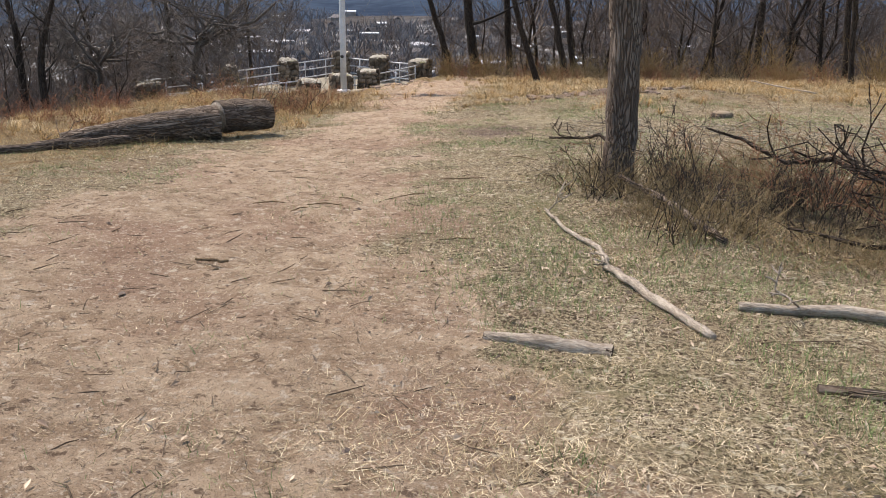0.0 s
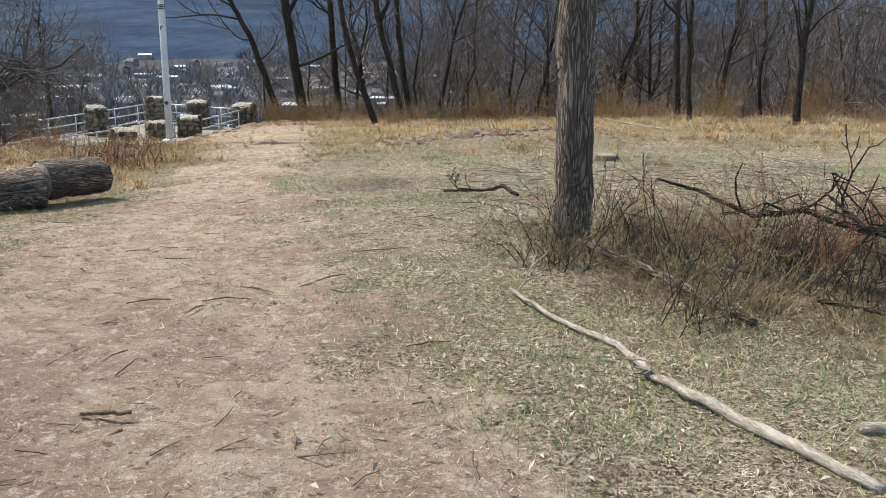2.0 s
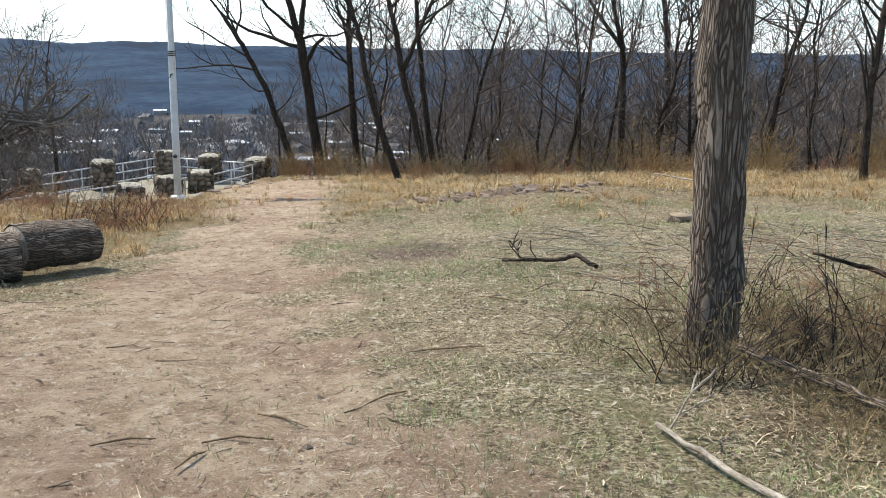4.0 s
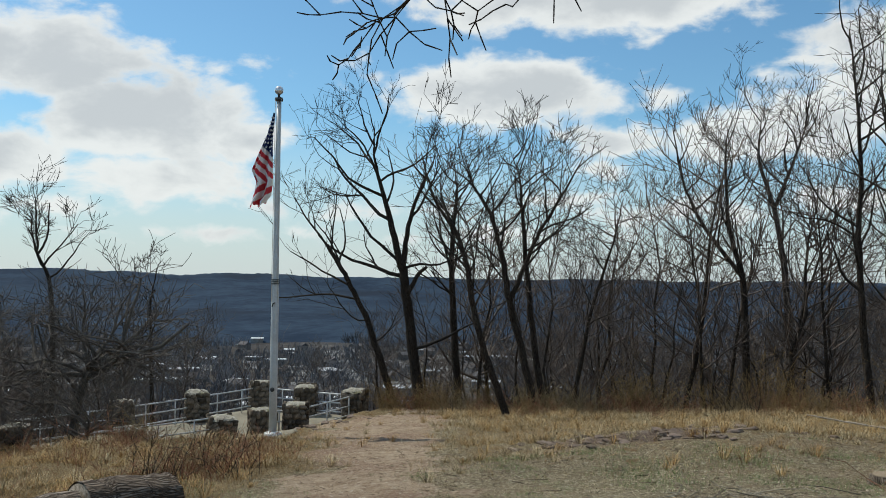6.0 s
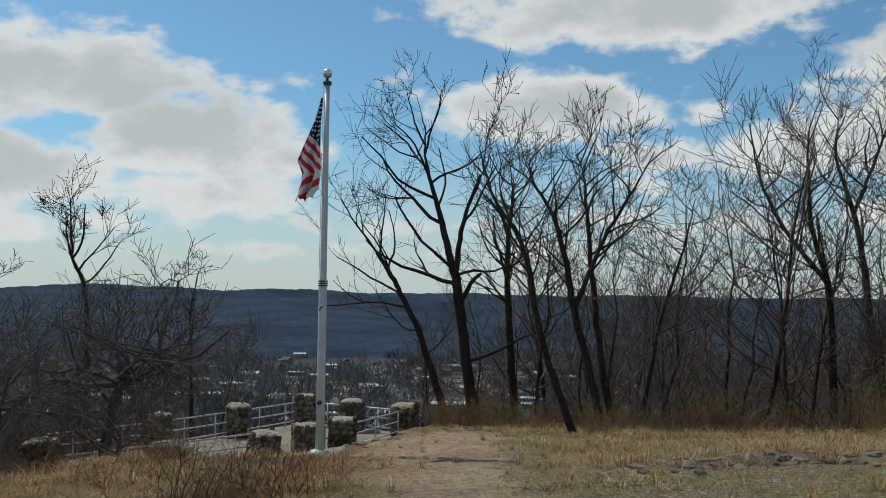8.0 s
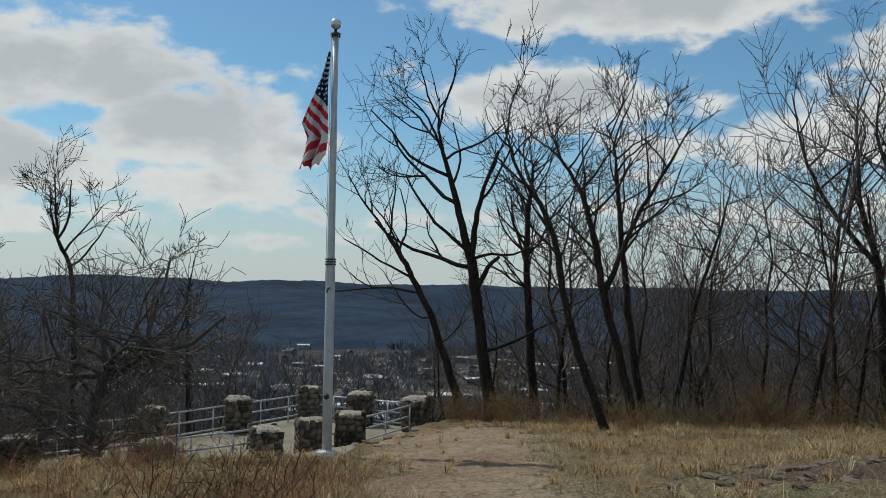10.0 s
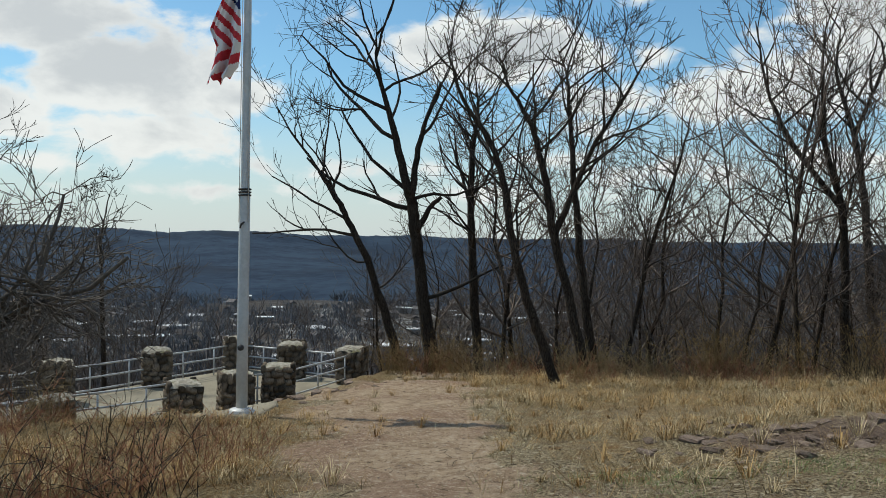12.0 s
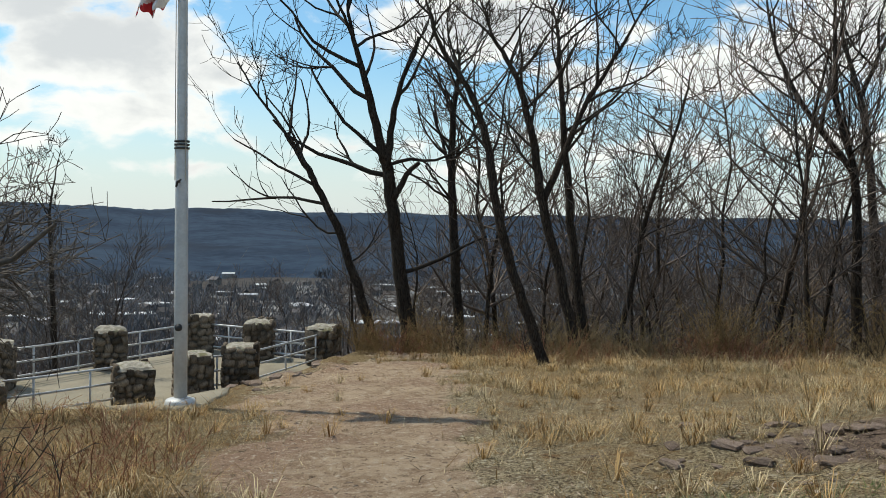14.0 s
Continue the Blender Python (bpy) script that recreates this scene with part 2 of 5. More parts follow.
# the ridge's dark blue is distance haze mixed into the base colour
RIDGE_HAZED = material("wooded_ridge", (0.009, 0.020, 0.040), (0.030, 0.050, 0.078), 0.006, 1.0, 0.0, fine=0.045, third=(0.012, 0.019, 0.032))

# ground: bare path, dry turf, green flushes, leaf mould and the woods below, set by attributes of the sheet
GROUND = bpy.data.materials.new("trodden_ground")
GROUND.use_nodes = True
gt = GROUND.node_tree
gb = gt.nodes["Principled BSDF"]
gtc = gt.nodes.new("ShaderNodeTexCoord").outputs["Object"]


def attribute(name):
    n = gt.nodes.new("ShaderNodeAttribute")
    n.attribute_name = name
    return n.outputs["Fac"]


g_big, g_mid, g_fine, g_grit = noise_of(gt, gtc, 0.55, 5), noise_of(gt, gtc, 4.0, 6, 0.65), noise_of(gt, gtc, 38.0, 6, 0.75), noise_of(gt, gtc, 150.0, 3, 0.7)
dirt = mixed(gt, ramp_of(gt, g_mid, 0.35, 0.65), (0.280, 0.196, 0.126), (0.445, 0.336, 0.228))
dirt = mixed(gt, maths(gt, "MULTIPLY", ramp_of(gt, g_big, 0.44, 0.66), 0.75), dirt, (0.255, 0.158, 0.108))
g_clod = noise_of(gt, gtc, 13.0, 6, 0.7)
dirt = mixed(gt, ramp_of(gt, g_clod, 0.56, 0.64), dirt, (0.150, 0.102, 0.068))
dirt = mixed(gt, ramp_of(gt, g_clod, 0.44, 0.36), dirt, (0.500, 0.415, 0.315))
dirt = mixed(gt, ramp_of(gt, g_fine, 0.54, 0.66), dirt, (0.570, 0.455, 0.335))
dirt = mixed(gt, ramp_of(gt, g_grit, 0.56, 0.68), dirt, (0.115, 0.076, 0.044))
turf = mixed(gt, ramp_of(gt, g_fine, 0.42, 0.57), (0.090, 0.066, 0.038), (0.400, 0.328, 0.205))
turf = mixed(gt, maths(gt, "MULTIPLY", ramp_of(gt, g_mid, 0.50, 0.66), 0.7), turf, (0.190, 0.122, 0.080))
turf = mixed(gt, maths(gt, "MULTIPLY", ramp_of(gt, g_big, 0.52, 0.64), 0.6), turf, (0.245, 0.171, 0.110))
turf = mixed(gt, maths(gt, "MULTIPLY", attribute("green"), maths(gt, "MULTIPLY", ramp_of(gt, g_mid, 0.42, 0.66), 0.7)), turf, (0.166, 0.183, 0.074))
turf = mixed(gt, ramp_of(gt, g_grit, 0.55, 0.68), turf, (0.062, 0.044, 0.027))
turf = mixed(gt, ramp_of(gt, g_clod, 0.57, 0.64), turf, (0.076, 0.054, 0.032))
turf = mixed(gt, ramp_of(gt, g_clod, 0.43, 0.36), turf, (0.505, 0.450, 0.323))
litter = mixed(gt, ramp_of(gt, g_fine, 0.38, 0.62), (0.055, 0.037, 0.023), (0.200, 0.140, 0.085))
rusty = mixed(gt, ramp_of(gt, g_fine, 0.40, 0.60), (0.100, 0.066, 0.031), (0.320, 0.243, 0.130))
rusty = mixed(gt, ramp_of(gt, g_clod, 0.55, 0.64), rusty, (0.120, 0.063, 0.028))
rusty = mixed(gt, ramp_of(gt, g_mid, 0.53, 0.66), rusty, (0.188, 0.112, 0.052))
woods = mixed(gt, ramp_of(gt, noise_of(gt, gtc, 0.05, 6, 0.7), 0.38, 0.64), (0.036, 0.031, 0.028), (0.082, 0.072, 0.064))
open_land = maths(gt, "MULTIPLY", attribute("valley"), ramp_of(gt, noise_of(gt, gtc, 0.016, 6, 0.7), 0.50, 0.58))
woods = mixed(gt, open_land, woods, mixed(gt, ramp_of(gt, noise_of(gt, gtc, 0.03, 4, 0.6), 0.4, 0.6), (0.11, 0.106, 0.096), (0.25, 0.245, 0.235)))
path_edge = ramp_of(gt, maths(gt, "ADD", attribute("path"), maths(gt, "MULTIPLY", maths(gt, "SUBTRACT", g_mid, 0.5), 1.1)), 0.34, 0.68)
soil = mixed(gt, path_edge, turf, dirt)
soil = mixed(gt, ramp_of(gt, maths(gt, "ADD", attribute("rust"), maths(gt, "MULTIPLY", maths(gt, "SUBTRACT", g_mid, 0.5), 1.6)), 0.3, 0.8), soil, rusty)
soil = mixed(gt, ramp_of(gt, maths(gt, "ADD", attribute("litter"), maths(gt, "MULTIPLY", maths(gt, "SUBTRACT", g_mid, 0.5), 0.8)), 0.3, 0.8), soil, litter)
mud_tone = mixed(gt, ramp_of(gt, g_fine, 0.38, 0.62), (0.090, 0.062, 0.045), (0.215, 0.155, 0.115))
soil = mixed(gt, ramp_of(gt, maths(gt, "ADD", attribute("mud"), maths(gt, "MULTIPLY", maths(gt, "SUBTRACT", g_mid, 0.5), 0.9)), 0.35, 0.65), soil, mud_tone)
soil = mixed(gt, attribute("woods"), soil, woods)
link(gt, soil, gb.inputs["Base Color"])
gb.inputs["Roughness"].default_value, gb.inputs["Specular IOR Level"].default_value = 0.97, 0.1
g_bump = gt.nodes.new("ShaderNodeBump")
g_bump.inputs["Strength"].default_value, g_bump.inputs["Distance"].default_value = 1.0, 0.05
link(gt, maths(gt, "ADD", maths(gt, "MULTIPLY", g_mid, 0.8), maths(gt, "ADD", maths(gt, "MULTIPLY", g_fine, 0.7), maths(gt, "MULTIPLY", g_grit, 0.25))), g_bump.inputs["Height"])
link(gt, g_bump.outputs[0], gb.inputs["Normal"])


# ---- shapes ----
def smoothstep(a, b, v):
    u = np.clip((v - a) / (b - a), 0, 1)
    return u * u * (3 - 2 * u)


def waves(x, y, scale, seed):
    """Cheap smooth unevenness, about -1 to 1."""
    r = np.random.RandomState(seed)
    total = 0
    for k in range(5):
        a, p, f = r.uniform(0, 6.28), r.uniform(0, 6.28), scale * (1.0 + 0.55 * k)
        total = total + np.sin((x * np.cos(a) + y * np.sin(a)) * f + p) / (1 + 0.4 * k)
    return total / 2.6


PLATFORM_Z = -4.0


def brink(x, y):
    """How far a place lies outside the hilltop (metres, negative on top)."""
    yc = np.interp(x, [-22, -10.5, -8, -3, 4, 9, 14], [40.6, 40.6, 36.5, 33.5, 31.5, 27.5, 22])
    xl = np.interp(y, [-5, 10, 20, 26, 29.5, 33.3, 36.7, 40.5, 60], [-15, -12.5, -11.5, -13.5, -17.9, -16.3, -15.0, -13.3, -12])
    return np.maximum(np.maximum(y - yc, xl - x), x - 15 - 0.02 * y)


def ground_z(x, y):
    x, y = np.asarray(x, float), np.asarray(y, float)
    z = np.interp(y, [-60, -10, 0, 5.5, 9.2, 11.5, 14.5, 20, 25, 31, 45], [2.0, 0.75, -0.05, -0.567, -0.87, -1.02, -1.25, -1.72, -2.12, -2.65, -3.4])
    z = z + 0.05 * (np.clip(x, -9, 8) + 2.5) * smoothstep(4, 14, y)
    z = z + 0.33 * np.exp(-((x - 0.3) / 3.0) ** 2 - ((y - 20) / 3.2) ** 2) + 0.06 * np.exp(-((x - 0.7) ** 2 + (y - 9.0) ** 2) / 4.5)
    edge = np.interp(y, [22, 26, 30, 36, 42], [-8.7, -8.6, -8.2, -7.9, -7.9])
    ye = y + np.clip(-10.0 - x, 0, 5.0) * 0.95
    low = np.interp(ye, [24.3, 31.0], [-2.4, PLATFORM_Z - 0.14])
    w = smoothstep(0.0, 1.9, edge - x) * smoothstep(24.0, 25.5, ye)
    z = z * (1 - w) + np.minimum(z, low) * w
    s = brink(x, y)
    out = (s + np.sqrt(s * s + 0.8)) / 2
    z = z - np.interp(out, [0, 28, 60, 4000], [0, 8.5, 26, 2300])
    z = z + 0.035 * waves(x, y, 1.3, 3) + 0.012 * waves(x, y, 5.0, 4)
    floor = -84 + 2.5 * waves(x, y, 0.012, 8)
    # a wooded shoulder of the same hill beyond the hollow
    turn, far = np.degrees(np.arctan2(x + 3, y - 10)), np.hypot(x + 3, y - 10)
    floor = floor + (76 + 3 * waves(x, y, 0.02, 9)) * smoothstep(-4, 24, turn) * (1 - smoothstep(80, 130, turn)) * np.exp(-((far - 560) / 190) ** 2)
    return np.maximum(z, floor) + 0.0


def gz(x, y):
    return float(ground_z(x, y))


def path_middle(y):
    return np.interp(y, [-8, 0, 4, 10, 15, 20, 28, 33], [-0.2, -1.7, -2.5, -3.7, -4.3, -5.0, -6.3, -6.6])


def path_amount(x, y):
    half = np.interp(y, [-8, 0, 4, 8, 14, 20, 26, 30, 33], [1.8, 1.9, 1.75, 1.5, 1.05, 1.0, 1.3, 1.6, 0.6])
    d = np.abs(x - path_middle(y)) + 0.42 * waves(x, y, 1.1, 14) + 0.42 * waves(x, y, 2.3, 12) + 0.22 * waves(x, y, 6.0, 13)
    return 1 - smoothstep(half * 0.55, half * 1.5, d)


def mesh_np(name, verts, faces, mats, parent=None, label="", smooth=True, face_mats=None):
    """A mesh object from arrays; faces: an (n, k) array or a list of such arrays."""
    me = bpy.data.meshes.new(name)
    verts = np.asarray(verts, np.float32).reshape(-1, 3)
    groups = faces if isinstance(faces, list) else [faces]
    groups = [np.asarray(f, np.int32) for f in groups if len(f)]
    sizes = np.concatenate([np.full(len(f), f.shape[1], np.int32) for f in groups])
    loops = np.concatenate([f.ravel() for f in groups])
    me.vertices.add(len(verts))
    me.vertices.foreach_set("co", verts.ravel())
    me.loops.add(len(loops))
    me.loops.foreach_set("vertex_index", loops)
    me.polygons.add(len(sizes))
    me.polygons.foreach_set("loop_start", np.concatenate([[0], np.cumsum(sizes)[:-1]]).astype(np.int32))
    me.polygons.foreach_set("loop_total", sizes)
    me.polygons.foreach_set("use_smooth", np.full(len(sizes), smooth))
    for m in mats if isinstance(mats, (list, tuple)) else [mats]:
        me.materials.append(m)
    if face_mats is not None:
        me.polygons.foreach_set("material_index", np.asarray(face_mats, np.int32))
    me.update(calc_edges=True)
    me.validate()
    ob = new(name, me)
    if parent is not None:
        ob.parent = parent
    if label:
        ob["label"] = label
    return ob


def part(name, bm, mat, parent=None, label="", smooth=False):
    me = bpy.data.meshes.new(name)
    bm.to_mesh(me)
    bm.free()
    me.materials.append(mat)
    for p in me.polygons:
        p.use_smooth = smooth
    ob = new(name, me)
    if parent is not None:
        ob.parent = parent
    if label:
        ob["label"] = label
    return ob


def tube(points, radii, sides=8, cap=True, rough=0.0, rng=None):
    """Rings along a bent line; returns verts and faces."""
    P = np.asarray(points, float)
    n = len(P)
    T = np.gradient(P, axis=0)
    T /= np.linalg.norm(T, axis=1)[:, None] + 1e-9
    ref = np.array([0, 0, 1.0]) if abs(T[:, 2]).mean() < 0.8 else np.array([1.0, 0, 0])
    U = np.cross(T, ref)
    U /= np.linalg.norm(U, axis=1)[:, None] + 1e-9
    V = np.cross(T, U)
    a = np.arange(sides) * 2 * np.pi / sides
    R = np.repeat(np.asarray(radii, float)[:, None], sides, 1)
    if rough and rng is not None:
        R = R * (1 + rough * rng.uniform(-1, 1, (n, sides)))
    verts = P[:, None] + R[..., None] * (np.cos(a)[None, :, None] * U[:, None] + np.sin(a)[None, :, None] * V[:, None])
    i, j = np.meshgrid(np.arange(n - 1), np.arange(sides), indexing="ij")
    k = (j + 1) % sides
    quads = np.stack([i * sides + j, i * sides + k, (i + 1) * sides + k, (i + 1) * sides + j], -1).reshape(-1, 4)
    faces = [quads]
    if cap:
        faces.append(np.array([list(range(sides))[::-1], [(n - 1) * sides + q for q in range(sides)]]))
    return verts.reshape(-1, 3), faces


def joined(pieces):
    """Several (verts, faces) as one."""
    verts, out, base = [], {}, 0
    for v, fs in pieces:
        verts.append(v)
        for f in fs:
            out.setdefault(f.shape[1], []).append(f + base)
        base += len(v)
    return np.concatenate(verts), [np.concatenate(f) for f in out.values()]


def prisms(A, B, ra, rb, sides=3):
    """Many thin straight pieces at once."""
    A, B = np.asarray(A, float), np.asarray(B, float)
    T = B - A
    T /= np.linalg.norm(T, axis=1)[:, None] + 1e-9
    ref = np.where(np.abs(T[:, 2:3]) > 0.9, [[1.0, 0, 0]], [[0, 0, 1.0]])
    U = np.cross(T, ref)
    U /= np.linalg.norm(U, axis=1)[:, None] + 1e-9
    V = np.cross(T, U)
    a = np.arange(sides) * 2 * np.pi / sides
    ring = np.cos(a)[None, :, None] * U[:, None] + np.sin(a)[None, :, None] * V[:, None]
    ra, rb = np.broadcast_to(ra, len(A)), np.broadcast_to(rb, len(A))
    verts = np.concatenate([A[:, None] + ring * ra[:, None, None], B[:, None] + ring * rb[:, None, None]], 1)
    n, j = np.arange(len(A))[:, None] * 2 * sides, np.arange(sides)[None]
    k = (j + 1) % sides
    quads = np.stack([n + j, n + k, n + sides + k, n + sides + j], -1).reshape(-1, 4)
    return verts.reshape(-1, 3), [quads]


def thing(name, at, label, category, group="", kind=""):
    ob = new(name)
    ob.location = at
    return tagged(ob, label, category, group, kind)


# ---- bare trees ----
def unit(v):
    return v / (math.sqrt(v[0] * v[0] + v[1] * v[1] + v[2] * v[2]) + 1e-9)


def grow(segs, rng, p, d, length, r, level, top, bend=0.25, up=0.12, kids=5, split=(25, 60)):
    """A limb of short pieces that turns upwards, with side limbs along it; pieces go to segs."""
    n = max(3, min(7, int(length / 0.26))) if level < top else 3 if length > 0.5 else 2
    step = length / n
    wander = bend * (0.55 if level < 3 else 0.42)
    for i in range(n):
        d = unit(d + rng.normal(0, wander, 3) + np.array([0, 0, up * 1.3]))
        q = p + d * step
        r0, r1 = r * (1 - 0.62 * i / n), r * (1 - 0.62 * (i + 1) / n)
        segs.append((p, q, max(r0, 0.0085), max(r1, 0.0058), level))
        p = q
        if level < top and (i > 0 or level > 1):
            for _ in range(rng.poisson(kids / n * (0.8 if level == top - 1 else 1.0))):
                a = radians(rng.uniform(*split))
                side = unit(np.cross(d, rng.normal(0, 1, 3)))
                e = unit(d * math.cos(a) + side * math.sin(a))
                size = max(min(0.42, length * 0.5), length * rng.uniform(0.48, 0.85) * (1 - 0.3 * i / n))
                grow(segs, rng, q, e, size, max(r1 * rng.uniform(0.5, 0.75), 0.0085), level + 1, top, bend, up, kids * 0.95, split)


def build_tree(name, at, trunks, limbs, seed, top=4, label="", group="", bark=None, kids=3.15, up=0.07, tip=1.0, sides=9, split=(26, 58), droop=(), girth=0.68, bend=0.26, twig=None):
    """trunks: bent lines of (x, y, z, radius) from the foot; limbs: (trunk, along 0..1, heading degrees, climb degrees, length, radius)."""
    rng = np.random.RandomState(seed)
    tree = thing(name, at, label, "tree", group)
    pieces, segs = [], []
    lines = []
    for line in trunks:
        L = np.array(line, float)
        s = np.linspace(0, len(L) - 1, (len(L) - 1) * 5 + 1)
        S = np.stack([np.interp(s, np.arange(len(L)), L[:, k]) for k in range(4)], 1)
        for _ in range(2):
            S[1:-1, :3] = (S[:-2, :3] + 2 * S[1:-1, :3] + S[2:, :3]) / 4
        S[1:-1, :2] += rng.normal(0, 0.012, (len(S) - 2, 2))
        if line is trunks[0]:
            S[0, 3] *= 1.35
            S[1, 3] *= 1.08
        S[:, 3] *= girth
        lines.append(S)
        pieces.append(tube(S[:, :3], S[:, 3], sides, True, 0.06, rng))
    mesh_np("trunk", *joined(pieces), bark or BARK_DARK, tree)
    for k, along, heading, climb, length, r in limbs:
        S = lines[k]
        f = along * (len(S) - 1)
        p = np.array([np.interp(f, np.arange(len(S)), S[:, c]) for c in range(3)])
        h, c = radians(heading), radians(climb)
        d = np.array([math.cos(h) * math.cos(c), math.sin(h) * math.cos(c), math.sin(c)])
        grow(segs, rng, p, d, length, r, 1, top, bend, up, kids, split)
    hanging = []
    for k, along, heading, climb, length, r in droop:
        S = lines[k]
        p = np.array([np.interp(along * (len(S) - 1), np.arange(len(S)), S[:, c]) for c in range(3)])
        h, c = radians(heading), radians(climb)
        grow(hanging, rng, p, np.array([math.cos(h) * math.cos(c), math.sin(h) * math.cos(c), math.sin(c)]), length, r, 2, 4, 0.7, 0.02, 2.6, (30, 75))
    if hanging:
        mesh_np("hanging_limb", *prisms([q[0] for q in hanging], [q[1] for q in hanging], np.array([q[2] for q in hanging]) * 0.5, np.array([q[3] for q in hanging]) * 0.5, 5), TWIG, tree, "crooked twigs hanging over the path")
    A = np.array([s[0] for s in segs]); B = np.array([s[1] for s in segs])
    ra = np.array([s[2] for s in segs]) * tip; rb = np.array([s[3] for s in segs]) * tip
    thick = ra > 0.018
    made = []
    if thick.any():
        made.append(prisms(A[thick], B[thick] + (B[thick] - A[thick]) * 0.04, ra[thick], rb[thick], 6))
    if (~thick).any():
        made.append(prisms(A[~thick], B[~thick], ra[~thick], rb[~thick], 3))
    mesh_np("crown", *joined(made), twig or TWIG, tree, "bare branches and twigs, no leaves")
    return tree


def auto_limbs(rng, count, lo, hi, length, r, trunk=0, climb=(22, 62)):
    out = []
    for i in range(count):
        a = lo + (hi - lo) * (i + rng.uniform(0.1, 0.9)) / count
        out.append((trunk, a, rng.uniform(0, 360), rng.uniform(*climb) , length * (1.08 - 0.46 * a) * rng.uniform(0.75, 1.25), r * (1.1 - 0.6 * a) * rng.uniform(0.8, 1.2)))
    return out


# ---- ground: one sheet to the horizon ----
def spread(dense, far, grow_by=1.16):
    lo, hi, step = dense
    mid = list(np.arange(lo, hi + 1e-6, step))
    d, p = step, hi
    while p < far[1]:
        d *= grow_by
        p += d
        mid.append(p)
    d, p = step, lo
    while p > far[0]:
        d *= grow_by
        p -= d
        mid.insert(0, p)
    return np.array(mid)


gx, gy = spread((-13.0, 9.0, 0.16), (-3800, 3800)), spread((0.0, 36.0, 0.16), (-400, 4200))
X, Y = np.meshgrid(gx, gy)
rough = 0.012 * np.random.RandomState(5).normal(0, 1, X.shape) * (brink(X, Y) < 2)
Z = ground_z(X, Y) + rough * (0.5 + 0.6 * path_amount(X, Y))
# ragged broken rim of the path above the terrace
near_rim = np.exp(-((X + 7.9) / 0.5) ** 2) * smoothstep(27.5, 29, Y) * (1 - smoothstep(33, 34.5, Y))
Z += near_rim * 0.12 * waves(X, Y, 6.0, 21)
mud = np.exp(-((X + 0.8) / 1.5) ** 2 - ((Y - 20.2) / 1.1) ** 2)
Z += mud * 0.08 * waves(X, Y, 6.5, 22)
nx, ny = len(gx), len(gy)
ii, jj = np.meshgrid(np.arange(ny - 1), np.arange(nx - 1), indexing="ij")
quads = np.stack([ii * nx + jj, ii * nx + jj + 1, (ii + 1) * nx + jj + 1, (ii + 1) * nx + jj], -1).reshape(-1, 4)
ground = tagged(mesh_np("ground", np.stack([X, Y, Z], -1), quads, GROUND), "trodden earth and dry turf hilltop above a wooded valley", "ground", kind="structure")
S = brink(X, Y)
masks = {
    "path": np.maximum(path_amount(X, Y), np.clip(mud * 1.2, 0, 1)) * (S < 1.5) + 0.55 * np.exp(-((X + 0.3) / 2.2) ** 2 - ((Y - 2.2) / 2.5) ** 2),
    "green": np.clip(0.35 + 0.9 * waves(X, Y, 0.9, 31), 0, 1) * smoothstep(0.6, 2.5, X - path_middle(Y)) * (1 - smoothstep(13, 19, Y)) + 0.35 * np.exp(-((X + 6.2) / 1.6) ** 2 - ((Y - 15) / 4) ** 2),
    "rust": np.clip(smoothstep(-9.5, -3.0, S) + smoothstep(1.5, 3.0, path_middle(Y) - X) * smoothstep(11, 15, Y) + 0.55 * smoothstep(15, 20, Y) * smoothstep(0.8, 1.8, X - path_middle(Y)), 0, 1) * (1 - np.clip(1.3 * path_amount(X, Y), 0, 1)),
    "litter": 1.2 * np.exp(-((X - 1.5) / 1.9) ** 2 - ((Y - 8.2) / 2.0) ** 2) + 0.5 * smoothstep(1.0, 4.0, S),
    "mud": mud + 0.8 * np.exp(-((X + 2.1) / 0.8) ** 2 - ((Y - 13.9) / 0.9) ** 2),
    "valley": (Z < -74) * (np.hypot(X, Y) < 1150) * 1.0,
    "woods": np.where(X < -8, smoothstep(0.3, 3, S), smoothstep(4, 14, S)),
}
for key, values in masks.items():
    ground.data.attributes.new(key, "FLOAT", "POINT").data.foreach_set("value", np.asarray(values, np.float32).ravel())

# far ridge across the valley, with the haze held in its colour
ra = np.radians(np.linspace(-100, 100, 700))
rr = np.array([1120, 1500, 2050, 2600, 2850, 3000, 3150, 3600])
rz = np.array([-90, -72, -50, -24, 4, 19, 12, -60])
A2, R2 = np.meshgrid(ra, rr)
hump = 13 * smoothstep(-35, -31.5, np.degrees(A2)) * (1 - smoothstep(-27, -23, np.degrees(A2))) + 7 * np.exp(-((np.degrees(A2) + 18.5) / 3.2) ** 2) + 2.5 * np.sin(A2 * 31) + 1.6 * np.sin(A2 * 83 + 1) + np.random.RandomState(2).normal(0, 0.9, A2.shape)
Z2 = rz[:, None] + np.maximum(0, (rz[:, None] + 90) / 110) * (hump - 2) + (R2 < 2900) * 7 * np.sin(A2 * 23 + R2 * 0.004)
na = len(ra)
ii, jj = np.meshgrid(np.arange(len(rr) - 1), np.arange(na - 1), indexing="ij")
quads = np.stack([ii * na + jj, (ii + 1) * na + jj, (ii + 1) * na + jj + 1, ii * na + jj + 1], -1).reshape(-1, 4)
tagged(mesh_np("backdrop", np.stack([R2 * np.sin(A2), R2 * np.cos(A2), Z2], -1), quads, RIDGE_HAZED), "long wooded ridge closing the valley, blue distance haze painted into its colour", "ridge", kind="structure")

